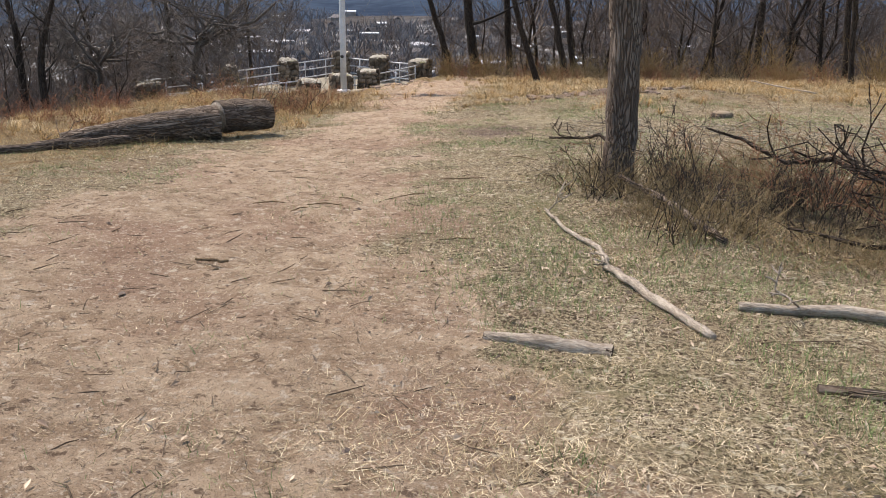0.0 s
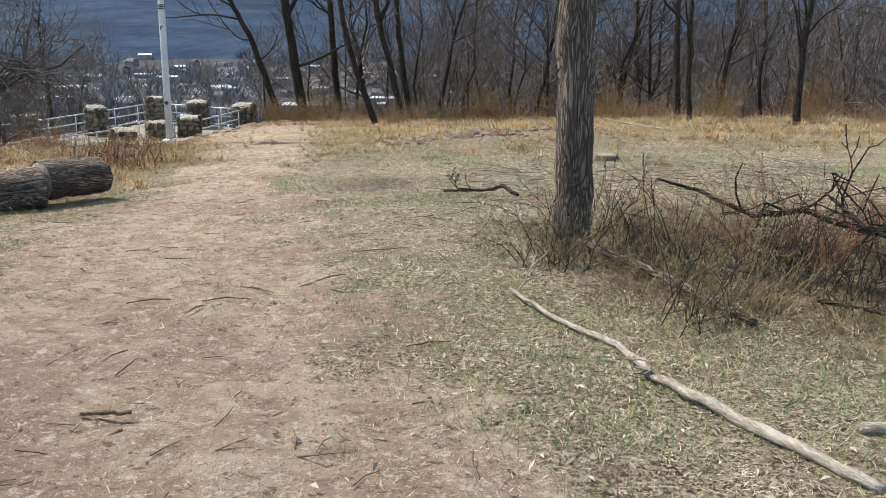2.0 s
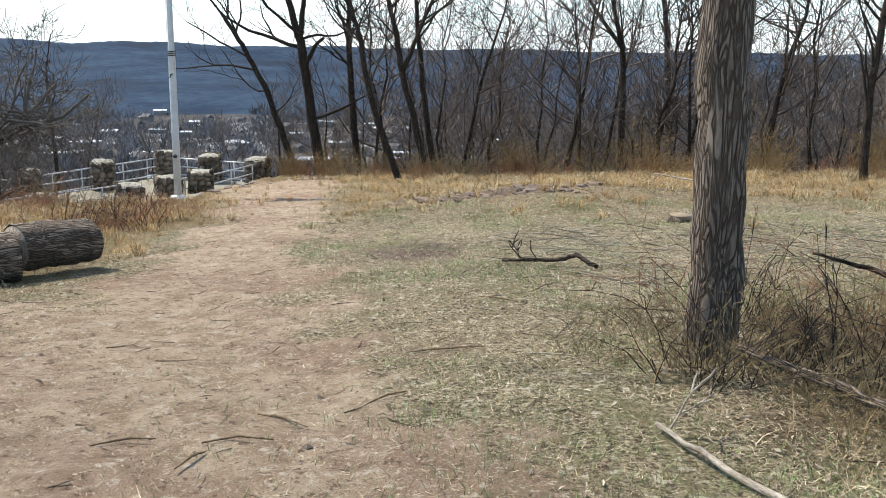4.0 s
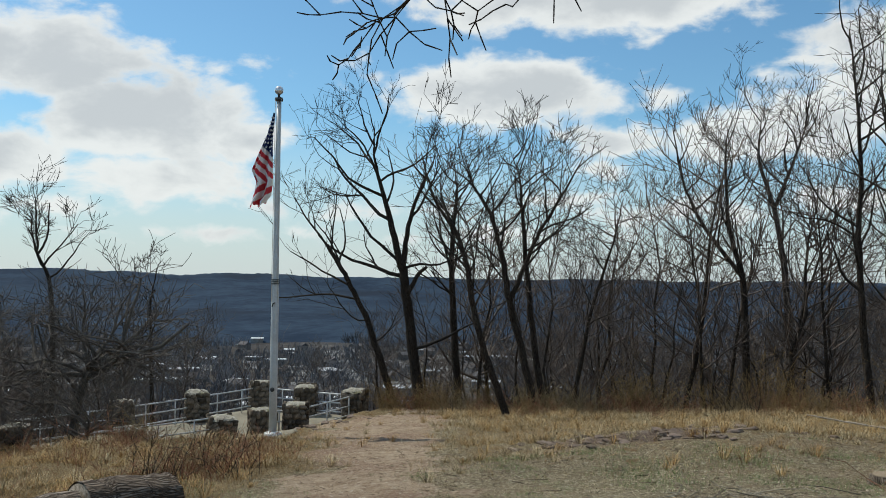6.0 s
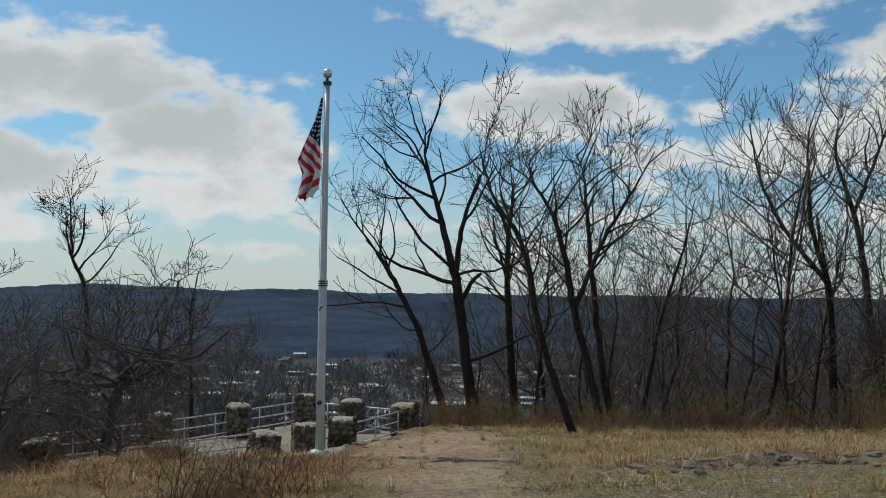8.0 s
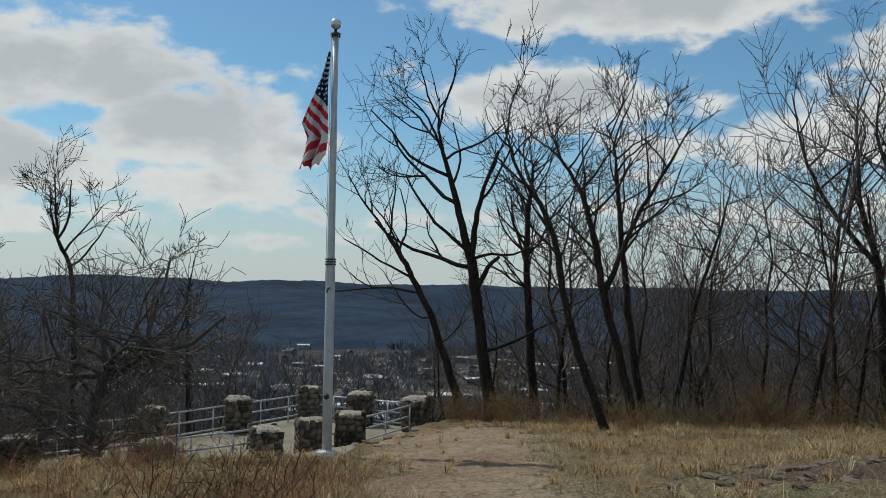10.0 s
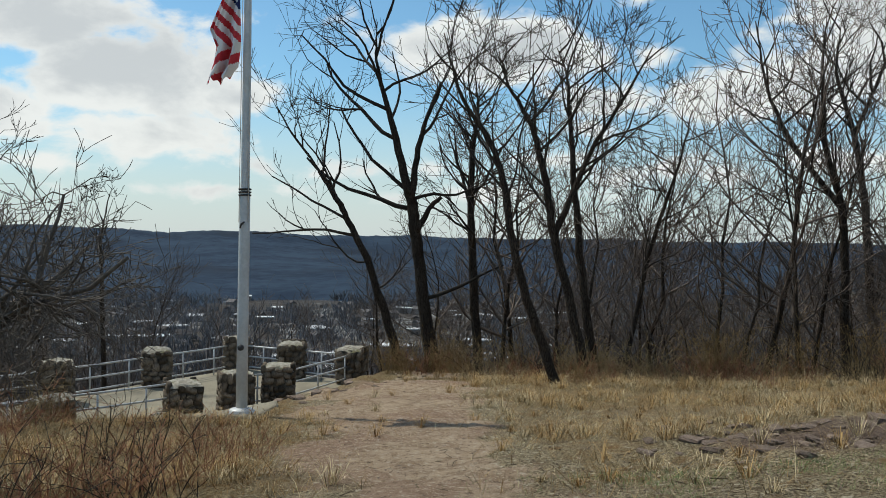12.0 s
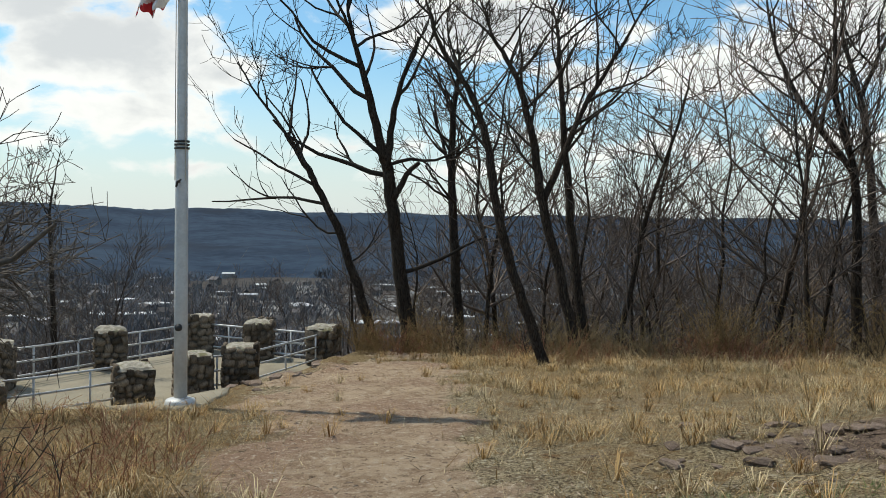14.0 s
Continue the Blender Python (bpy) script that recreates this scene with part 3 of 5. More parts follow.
# ---- terrace below the path: slab, apron, stone piers and pipe railings ----
PIERS = {"a": (-14.85, 36.5), "b": (-12.25, 32.1), "c": (-13.65, 39.8), "d": (-10.5, 34.0), "e": (-11.55, 38.9), "f": (-9.5, 38.2), "g": (-11.4, 33.35), "h": (-16.1, 33.3), "i": (-14.0, 29.5), "j": (-15.75, 26.9)}
outline = [(-15.6, 26.8), (-14.0, 29.2), (-12.2, 31.8), (-11.3, 32.7), (-9.8, 33.3), (-8.95, 38.4), (-11.4, 39.6), (-13.7, 40.5), (-15.4, 36.7), (-16.7, 33.3), (-18.4, 29.8)]
bm = bmesh.new()
face = bm.faces.new([bm.verts.new((x, y, PLATFORM_Z)) for x, y in outline])
bmesh.ops.recalc_face_normals(bm, faces=bm.faces)
ext = bmesh.ops.extrude_face_region(bm, geom=bm.faces[:])
bmesh.ops.translate(bm, verts=[g for g in ext["geom"] if isinstance(g, bmesh.types.BMVert)], vec=(0, 0, -0.28))
bmesh.ops.recalc_face_normals(bm, faces=bm.faces)
bmesh.ops.bevel(bm, geom=bm.edges[:], offset=0.025, segments=2, affect="EDGES", profile=0.5)
tagged(part("pavement", bm, CONCRETE), "weathered tan concrete terrace slab", "pavement", kind="structure")

# apron that slopes from the flagpole down to the terrace
ax, ay = np.meshgrid(np.linspace(0, 1, 18), np.linspace(0, 1, 26))
y_a = 24.6 + 8.3 * ay
left = np.interp(y_a, [24.6, 27.5, 30.0, 33.0], [-9.2, -10.4, -12.0, -12.3])
right = np.interp(y_a, [24.6, 26.0, 30.0, 33.0], [-8.0, -8.15, -9.3, -9.9])
x_a = left + (right - left) * ax + 0.06 * waves(ax * 9, y_a, 3.0, 44) * (np.abs(ax - 0.5) > 0.47)
z_a = np.maximum(ground_z(x_a, y_a) + 0.03, PLATFORM_Z + 0.012)
ii, jj = np.meshgrid(np.arange(25), np.arange(17), indexing="ij")
quads = np.stack([ii * 18 + jj, ii * 18 + jj + 1, (ii + 1) * 18 + jj + 1, (ii + 1) * 18 + jj], -1).reshape(-1, 4)
apron = tagged(mesh_np("pavement_apron", np.stack([x_a, y_a, z_a], -1), quads, CONCRETE), "worn concrete apron sloping to the terrace", "pavement", kind="structure")
solid = apron.modifiers.new("thickness", "SOLIDIFY")
solid.thickness, solid.offset = 0.1, -1


def rubble(seed, sx, sy, sz):
    """One rough stone with knocked-off corners."""
    rng = random.Random(seed)
    bm = bmesh.new()
    bmesh.ops.create_cube(bm, size=1)
    bmesh.ops.subdivide_edges(bm, edges=bm.edges[:], cuts=1, use_grid_fill=True)
    for v in bm.verts:
        v.co = v.co.lerp(v.co.normalized() * 0.62, 0.5)
        v.co = Vector((v.co.x * sx * (1 + rng.uniform(-0.12, 0.12)), v.co.y * sy * (1 + rng.uniform(-0.12, 0.12)), v.co.z * sz * (1 + rng.uniform(-0.12, 0.12))))
    return bm


stone_meshes = []
for k, (sx, sz) in enumerate([(0.26, 0.19), (0.20, 0.17), (0.17, 0.22), (0.30, 0.16), (0.15, 0.14), (0.22, 0.24)]):
    ob = part("stone", rubble(70 + k, sx, 0.12, sz), STONE, smooth=True)
    stone_meshes.append((ob.data, sx, sz))
    bpy.data.objects.remove(ob)


def pier(at, turn, seed, height=1.02, half=0.36):
    rng = random.Random(seed)
    p = thing("stone_pier", (at[0], at[1], PLATFORM_Z), "square fieldstone pier with a lichened concrete cap, beside the terrace", "pier", "stone piers of the terrace")
    p.rotation_euler = (0, 0, radians(turn))
    bm = bmesh.new()
    bmesh.ops.create_cube(bm, size=1, matrix=Matrix.Translation((0, 0, height / 2 - 0.1)) @ Matrix.Diagonal((2 * half, 2 * half, height + 0.2, 1)))
    bmesh.ops.bevel(bm, geom=bm.edges[:], offset=0.04, segments=2, affect="EDGES", profile=0.5)
    part("core", bm, MORTAR, p, "mortar core between the stones")
    for side in range(4):
        z = 0.02
        while z < height - 0.1:
            x, row = -half - rng.uniform(0, 0.05), rng.uniform(0.11, 0.23)
            while x < half - 0.04:
                data, sx, sz = rng.choice(stone_meshes)
                w = min(rng.uniform(0.11, 0.32), half - x + 0.03)
                s = new("stone", data)
                s.parent = p
                c = Vector((x + w / 2, -half + 0.018 - rng.uniform(0, 0.035), z + row / 2 + rng.uniform(-0.045, 0.045)))
                s.matrix_local = Matrix.Rotation(radians(90 * side), 4, "Z") @ Matrix.Translation(c) @ Matrix.Rotation(rng.uniform(-0.5, 0.5), 4, "Y") @ Matrix.Diagonal((w / sx * rng.uniform(0.85, 1.05), 1, row / sz * rng.uniform(0.85, 1.15), 1))
                x += w
            z += row
    bm = bmesh.new()
    bmesh.ops.create_cube(bm, size=1)
    bmesh.ops.subdivide_edges(bm, edges=bm.edges[:], cuts=5, use_grid_fill=True)
    for v in bm.verts:
        k = max(abs(v.co.x), abs(v.co.y)) * 2
        top = v.co.z > 0
        v.co = Vector((v.co.x * (2 * half + 0.05 - 0.06 * top), v.co.y * (2 * half + 0.05 - 0.06 * top), height + (0.10 - 0.075 * k ** 2 if top else -0.05)))
        v.co += noise.noise_vector(v.co * 6 + Vector((seed, 0, 0))) * 0.055
    part("cap", bm, CAP, p, "lumpy lichened concrete cap", smooth=True)
    return p


for k, (key, at) in enumerate(PIERS.items()):
    pier(at, {"a": 25, "b": 32, "c": 20, "d": 15, "e": 10, "f": -5, "g": 30, "h": 25, "i": 30, "j": 30}[key], 11 + k, {"b": 0.84, "g": 0.92, "i": 0.84, "j": 1.25}.get(key, 1.04))


def railing(a, b, posts, low=0.2, high=0.86, rails=3):
    """Pipe rails between two piers."""
    a, b = Vector((*a, PLATFORM_Z)), Vector((*b, PLATFORM_Z))
    d = (b - a).normalized()
    a, b = a + d * 0.38, b - d * 0.38
    r = thing("metal_railing", a, "grey pipe railing between stone piers", "railing", "pipe railings of the terrace")
    for k in range(rails):
        z = low + (high - low) * k / (rails - 1)
        v, f = tube([(0, 0, z), *(tuple((b - a) * u + Vector((0, 0, z - 0.006))) for u in (0.33, 0.66)), tuple((b - a) + Vector((0, 0, z)))], [0.026] * 4, 8)
        mesh_np("rail", v, f, RAIL, r)
    for k in range(posts):
        p = (b - a) * ((k + 0.5) / posts if posts < 3 else k / (posts - 1) * 0.94 + 0.03)
        v, f = tube([(p.x, p.y, -0.03), (p.x, p.y, high)], [0.024, 0.024], 8)
        mesh_np("post", v, f, RAIL, r)
    return r


for a, b, n in (("h", "a", 2), ("a", "c", 2), ("c", "e", 1), ("e", "f", 3), ("d", "f", 3), ("g", "d", 1), ("i", "b", 2)):
    railing(PIERS[a], PIERS[b], n)
railing((-18.0, 29.9), PIERS["h"], 2)
railing(PIERS["j"], PIERS["i"], 2)

# ---- flagpole and flag ----
FX, FY = -8.40, 25.02
FZ = gz(FX, FY) + 0.02
pole = thing("flagpole", (FX, FY, FZ), "tall white-painted steel flagpole with a ball on top", "flagpole")
H = 5.06 - FZ
v, f = tube([(0, 0, 0), (0, 0, H * 0.2), (0, 0, H * 0.45), (0, 0, H * 0.46), (0, 0, H * 0.75), (0, 0, H)], [0.088, 0.086, 0.082, 0.070, 0.062, 0.048], 20)
mesh_np("shaft", v, f, PAINT, pole)
v, f = tube([(0, 0, -0.1), (0, 0, 0.05), (0, 0, 0.075), (0, 0, 0.10)], [0.205, 0.20, 0.18, 0.10], 24)
mesh_np("base_flange", v, f, PAINT, pole)
v, f = joined([tube([(0, 0, 3.36 + k * 0.045), (0, 0, 3.385 + k * 0.045)], [0.098, 0.098], 20) for k in range(3)])
mesh_np("collar", v, f, IRON, pole, "dark banded joint collar")
v, f = joined([tube([(0.0, -0.08, 2.93), (0, -0.14, 2.93)], [0.014, 0.014], 8), tube([(-0.02, -0.14, 2.86), (0, -0.15, 2.93), (0.05, -0.15, 2.96)], [0.013, 0.016, 0.012], 8)])
mesh_np("cleat", v, f, IRON, pole, "black cleat")
v, f = tube([(0, -0.075, 1.03), (0, -0.096, 1.03)], [0.05, 0.05], 12)
mesh_np("access_cover", v, f, IRON, pole, "dark round access cover")
v, f = tube([(0, 0, H), (0, 0, H + 0.07), (0, 0, H + 0.09), (0, 0, H + 0.16)], [0.09, 0.09, 0.03, 0.025], 14)
mesh_np("truck", v, f, IRON, pole, "dark pulley truck")
bm = bmesh.new()
bmesh.ops.create_uvsphere(bm, u_segments=20, v_segments=14, radius=0.10, matrix=Matrix.Translation((0, 0, H + 0.24)))
part("ball", bm, GLOSS, pole, "pale metal ball finial", True)
v, f = joined([tube([(0.075, -0.06, 2.95), (0.068, -0.06, H * 0.7), (0.07, -0.05, H + 0.03)], [0.006] * 3, 5), tube([(-0.07, -0.06, 2.95), (-0.06, -0.06, H + 0.03)], [0.006] * 2, 5)])
mesh_np("halyard", v, f, ROPE, pole, "thin halyard rope")

flag = thing("flag", (FX - 0.07, FY - 0.02, 0), "limp red, white and blue striped flag with a frayed end", "flag")
nu, nv = 36, 110
zt, zb = 4.78, 2.72
cells = {"canton": [], "red_stripes": [], "white_stripes": []}
grid = np.zeros((nv + 1, nu + 1, 3))
rngf = np.random.RandomState(3)
for j in range(nv + 1):
    s = j / nv
    left = np.interp(s, [0, 0.22, 0.45, 0.62, 0.75, 0.88, 1.0], [0.03, 0.17, 0.37, 0.52, 0.42, 0.47, 0.56])
    right = np.interp(s, [0, 0.75, 0.9, 1.0], [0.0, 0.03, 0.07, 0.16])
    for i in range(nu + 1):
        u = i / nu
        x = -left + (left - right) * u
        frayed = (0.06 * math.sin(u * 17) + 0.05 * math.sin(u * 41 + 1) + 0.16 * (0.5 - u)) * max(0, s - 0.9) * 10
        fold = 0.10 * math.sin(u * 11.0 + s * 2.5) * (0.3 + s) * (0.35 + 0.65 * min(1, 4 * u)) + 0.025 * math.sin(u * 27 + s * 9)
        grid[j, i] = (x, -0.03 + fold, zt + (zb - zt) * s - frayed * 0.6)
for j in range(nv):
    for i in range(nu):
        x, _, z = (grid[j, i] + grid[j + 1, i + 1]) / 2
        c = (4.02 - z) - 1.05 * (x + 0.25) if z > 3.22 else (3.32 - z) + 1.0 * (x + 0.25)
        k = math.floor(c / 0.125)
        key = "canton" if z > 3.22 and c < 0.0 else ("red_stripes" if k % 2 else "white_stripes")
        cells[key].append((j * (nu + 1) + i, j * (nu + 1) + i + 1, (j + 1) * (nu + 1) + i + 1, (j + 1) * (nu + 1) + i))
for key, mat, words in (("canton", BLUE, "dark blue canton"), ("red_stripes", RED, "red stripes"), ("white_stripes", WHITE, "white stripes")):
    ids = np.array(cells[key])
    used, inv = np.unique(ids, return_inverse=True)
    mesh_np(key, grid.reshape(-1, 3)[used], inv.reshape(ids.shape), mat, flag, words)
for j in range(6, 62, 5):
    for i in range(3 + (j // 5) % 2 * 3, nu, 6):
        p = grid[j, i]
        if (4.02 - p[2]) - 1.05 * (p[0] + 0.25) > -0.05:
            continue
        ring = [(p[0] + k * math.sin(q * math.pi / 5), p[1] - 0.012, p[2] + k * math.cos(q * math.pi / 5)) for q, k in zip(range(10), (0.032, 0.014) * 5)]
        mesh_np("star", np.array(ring + [(p[0], p[1] - 0.015, p[2])]), np.array([(q, (q + 1) % 10, 10) for q in range(10)]), WHITE, flag)


# ---- trees ----
def world_tree(name, line, limbs, seed, label, more=(), **kw):
    """Trunk lines given in the place; the first line's first point is the foot."""
    foot = line[0]
    g = gz(foot[0], foot[1])
    start = (foot[0], foot[1], min(foot[2], g) - 0.25, foot[3])
    line = [start] + list(line[1:] if foot[2] <= g + 0.3 else line)
    local = [[(x - start[0], y - start[1], z - start[2], r) for x, y, z, r in ln] for ln in (line, *more)]
    return build_tree(name, start[:3], local, limbs, seed, label=label, group=kw.pop("group", "bare trees along the brink"), **kw)


R = np.random.RandomState
DARK = "tall bare dark-barked tree on the brink of the hill"
world_tree("tree", [(-7.85, 36.6, -2.9, 0.20), (-8.28, 36.5, -1.62, 0.17), (-8.7, 36.4, -0.28, 0.15), (-9.2, 36.3, 0.7, 0.13), (-9.48, 36.25, 1.25, 0.12), (-10.05, 36.1, 2.2, 0.10)],
           [(0, 0.62, 190, 5, 2.9, 0.05), (0, 0.72, 170, 25, 2.6, 0.045), (0, 0.8, 200, 45, 2.4, 0.045), (0, 0.9, 20, 70, 2.0, 0.04), (0, 0.97, 160, 65, 2.3, 0.045), (0, 0.98, 60, 60, 2.2, 0.04), (0, 0.5, 180, -5, 2.2, 0.035), (0, 0.4, 20, 25, 1.8, 0.03)],
           101, "leaning bare tree with a snapped-off crown on the brink", top=4)
world_tree("tree", [(-7.05, 38.0, -3.4, 0.31), (-7.42, 38, -0.9, 0.26), (-7.68, 38, 1.1, 0.24), (-7.83, 37.95, 1.9, 0.22)],
           [(1, 0.25, 170, 35, 3.6, 0.07), (1, 0.4, 200, 30, 3.4, 0.06), (1, 0.5, 20, 40, 2.6, 0.05), (1, 0.6, 150, 35, 3.0, 0.05), (1, 0.72, 330, 55, 2.4, 0.045), (1, 0.8, 190, 45, 2.0, 0.04), (1, 0.9, 20, 50, 1.5, 0.03), (1, 0.95, 120, 70, 1.2, 0.025),
            (0, 0.8, 178, 10, 3.6, 0.085), (0, 0.95, 185, 30, 3.4, 0.07), (0, 0.45, 5, 12, 2.6, 0.07), (2, 0.45, 350, 40, 2.2, 0.05), (2, 0.6, 30, 55, 2.0, 0.04), (2, 0.9, 10, 60, 1.6, 0.03), (0, 0.88, 10, 20, 2.4, 0.06), (1, 0.55, 260, 40, 2.4, 0.05), (1, 0.35, 80, 45, 2.6, 0.05)],
           102, "large bare tree with two leaders and a broken limb", top=4, sides=11,
           more=[[(-7.8, 37.95, 1.6, 0.20), (-8.21, 37.85, 3.3, 0.15), (-8.63, 37.8, 4.7, 0.10), (-8.86, 37.7, 5.8, 0.05), (-8.8, 37.7, 6.7, 0.015)], [(-7.75, 37.93, 1.4, 0.17), (-7.57, 37.96, 3.1, 0.12), (-7.33, 38.0, 4.0, 0.09), (-6.94, 38.05, 5.0, 0.07)], [(-7.55, 37.9, 0.6, 0.14), (-7.2, 37.9, 1.3, 0.11), (-6.85, 37.85, 1.6, 0.08)]])
world_tree("tree", [(-5.75, 39, -3.6, 0.22), (-6.0, 39, -0.5, 0.19), (-6.08, 39, 1.5, 0.16), (-6.06, 39, 3.2, 0.12), (-5.87, 39, 4.4, 0.06), (-6.04, 39, 5.6, 0.015)],
           auto_limbs(R(7), 17, 0.38, 0.9, 2.5, 0.05) + [(0, 0.42, 150, 60, 3.4, 0.07)], 103, DARK, top=4)
world_tree("tree", [(-3.40, 30.8, -2.73, 0.17), (-3.96, 30.77, -1.53, 0.145), (-4.44, 30.74, 0.0, 0.13), (-4.65, 30.7, 1.4, 0.115), (-4.95, 30.7, 2.4, 0.09), (-5.6, 30.6, 3.3, 0.06), (-6.0, 30.55, 4.7, 0.02)],
           auto_limbs(R(8), 12, 0.45, 0.98, 2.2, 0.04), 104, "slender bare tree leaning over the brink", top=4)
world_tree("tree", [(-2.72, 33.0, -2.9, 0.19), (-3.16, 33, -1.2, 0.16), (-3.6, 32.97, 0.43, 0.145), (-3.85, 32.96, 1.94, 0.12), (-4.15, 32.94, 3.1, 0.09), (-4.75, 32.9, 4.0, 0.05), (-4.95, 32.88, 4.8, 0.015)],
           auto_limbs(R(9), 12, 0.4, 0.98, 2.4, 0.045) + auto_limbs(R(10), 8, 0.3, 0.98, 2.2, 0.04, 1), 105, DARK, top=4,
           more=[[(-3.6, 32.97, 0.43, 0.13), (-3.2, 33, 1.45, 0.10), (-2.8, 33, 2.45, 0.08), (-2.07, 33, 3.65, 0.055), (-1.4, 33, 4.9, 0.02)]])
world_tree("tree", [(-2.5, 33.6, -2.9, 0.17), (-2.95, 33.5, -0.24, 0.14), (-3.1, 33.5, 1.45, 0.115), (-3.25, 33.5, 3.16, 0.08), (-3.34, 33.5, 4.3, 0.045), (-3.6, 33.5, 5.0, 0.015)],
           auto_limbs(R(11), 13, 0.4, 0.98, 2.3, 0.042), 106, DARK, top=4)
world_tree("tree", [(-1.7, 36.1, -3.4, 0.12), (-1.2, 36.1, -0.7, 0.09), (-1.0, 36.1, 0.4, 0.08), (-0.3, 36.1, 2.5, 0.05), (0.0, 36.0, 3.9, 0.02)],
           auto_limbs(R(12), 10, 0.35, 0.98, 2.0, 0.035), 107, "thin bare young tree on the slope", top=4)
world_tree("tree", [(4.0, 36, -3.6, 0.19), (3.93, 36, -0.2, 0.16), (3.86, 36.1, 1.4, 0.14), (3.4, 36.2, 3.0, 0.10), (3.3, 36.2, 5.0, 0.06), (3.4, 36.2, 6.4, 0.015)],
           auto_limbs(R(13), 13, 0.42, 0.98, 2.6, 0.045) + auto_limbs(R(14), 9, 0.15, 0.98, 2.3, 0.04, 1), 108, DARK, top=4,
           more=[[(3.86, 36.1, 1.3, 0.12), (2.6, 36.3, 3.0, 0.09), (1.95, 36.4, 4.5, 0.06), (1.64, 36.4, 6.3, 0.02)]])
world_tree("tree", [(7.6, 43.8, -6, 0.25), (7.2, 43.9, -0.5, 0.21), (7.0, 44, 2.2, 0.18), (6.65, 44, 4.3, 0.14), (6.0, 44.2, 6.4, 0.08), (6.2, 44.1, 8.2, 0.015)],
           auto_limbs(R(15), 14, 0.42, 0.98, 3.2, 0.055) + auto_limbs(R(16), 7, 0.2, 0.98, 2.8, 0.05, 1), 109, DARK, top=4,
           more=[[(6.65, 44, 4.2, 0.12), (7.45, 43.8, 6.3, 0.08), (8.1, 43.7, 8.4, 0.02)]])
world_tree("tree", [(6.12, 30.7, -2.7, 0.17), (5.93, 30.75, -0.3, 0.14), (5.81, 30.8, 1.9, 0.115), (5.89, 30.8, 4.2, 0.085), (5.77, 30.8, 6.5, 0.05), (5.6, 30.8, 8.0, 0.02)],
           auto_limbs(R(17), 18, 0.3, 0.98, 2.5, 0.045), 110, DARK, top=4)
world_tree("tree", [(7.64, 24.55, -2.3, 0.16), (7.53, 24.57, -0.45, 0.14), (7.6, 24.6, 1.4, 0.12), (7.9, 24.7, 3.6, 0.08), (7.8, 24.8, 6.2, 0.02)], auto_limbs(R(18), 14, 0.25, 0.98, 2.3, 0.04), 111, DARK, top=4)
world_tree("tree", [(5.7, 27.35, -2.4, 0.13), (5.51, 27.4, -0.74, 0.115), (5.4, 27.4, 1.3, 0.10), (5.5, 27.5, 4.0, 0.06), (5.3, 27.5, 6.0, 0.02)], auto_limbs(R(19), 13, 0.3, 0.98, 2.0, 0.036), 112, DARK, top=4)
SLOPE = "thin bare tree rising from the slope below the terrace"
world_tree("tree", [(-17.9, 32.5, -6, 0.17), (-18.05, 32.4, 0.9, 0.10), (-18.5, 32.1, 1.9, 0.05), (-18.6, 32.0, 3.0, 0.02)],
           auto_limbs(R(20), 6, 0.6, 0.95, 1.0, 0.022) + [(0, 0.62, 20, 55, 1.7, 0.04), (0, 0.64, 330, 62, 1.8, 0.04), (0, 0.5, 10, 48, 1.7, 0.036), (0, 0.45, 200, 45, 1.5, 0.034), (0, 0.4, 350, 38, 1.7, 0.036)], 113, SLOPE, top=4, kids=4.4, up=0.07)
world_tree("tree", [(-17.2, 38.2, -7, 0.14), (-17.35, 38.1, -1.4, 0.10), (-17.4, 38.0, 0.2, 0.05), (-17.1, 38.0, 1.6, 0.02)], auto_limbs(R(21), 8, 0.35, 0.9, 1.4, 0.03), 114, SLOPE, top=4, kids=4.4, up=0.07)
world_tree("tree", [(-20.4, 31.0, -7, 0.15), (-20.5, 31.0, -1.4, 0.10), (-20.9, 30.9, 0.0, 0.05), (-20.7, 30.8, 1.3, 0.02)], auto_limbs(R(41), 9, 0.35, 0.95, 1.5, 0.03), 131, SLOPE, top=4, kids=4.4, up=0.07)
world_tree("tree", [(-14.3, 27.1, -3.2, 0.19), (-14.15, 27.15, -1.9, 0.16), (-13.95, 27.3, -1.2, 0.13)],
           [(0, 0.85, 10, 12, 3.1, 0.085), (0, 0.95, 40, 26, 2.6, 0.075), (0, 0.9, 190, 14, 3.0, 0.08), (0, 0.99, 150, 34, 2.2, 0.065), (0, 0.97, 335, 8, 3.0, 0.07), (0, 0.7, 250, 15, 2.2, 0.05), (0, 0.99, 90, 45, 2.0, 0.05), (0, 0.9, 215, 6, 2.6, 0.055), (0, 0.99, 0, 44, 2.2, 0.055), (0, 0.92, 60, 15, 2.4, 0.05), (0, 0.95, 290, 22, 2.4, 0.055), (0, 0.8, 120, 20, 2.2, 0.05), (0, 0.98, 175, 58, 2.0, 0.05), (0, 0.96, 20, 60, 2.2, 0.05)],
           115, "low crooked wild apple tree with pale bare limbs", bark=BARK_PALE, twig=TWIG_APPLE, top=4, up=0.03, kids=5.6, split=(30, 75), bend=0.42)
CROOKED = "crooked bare thorn tree in the dip beside the terrace"
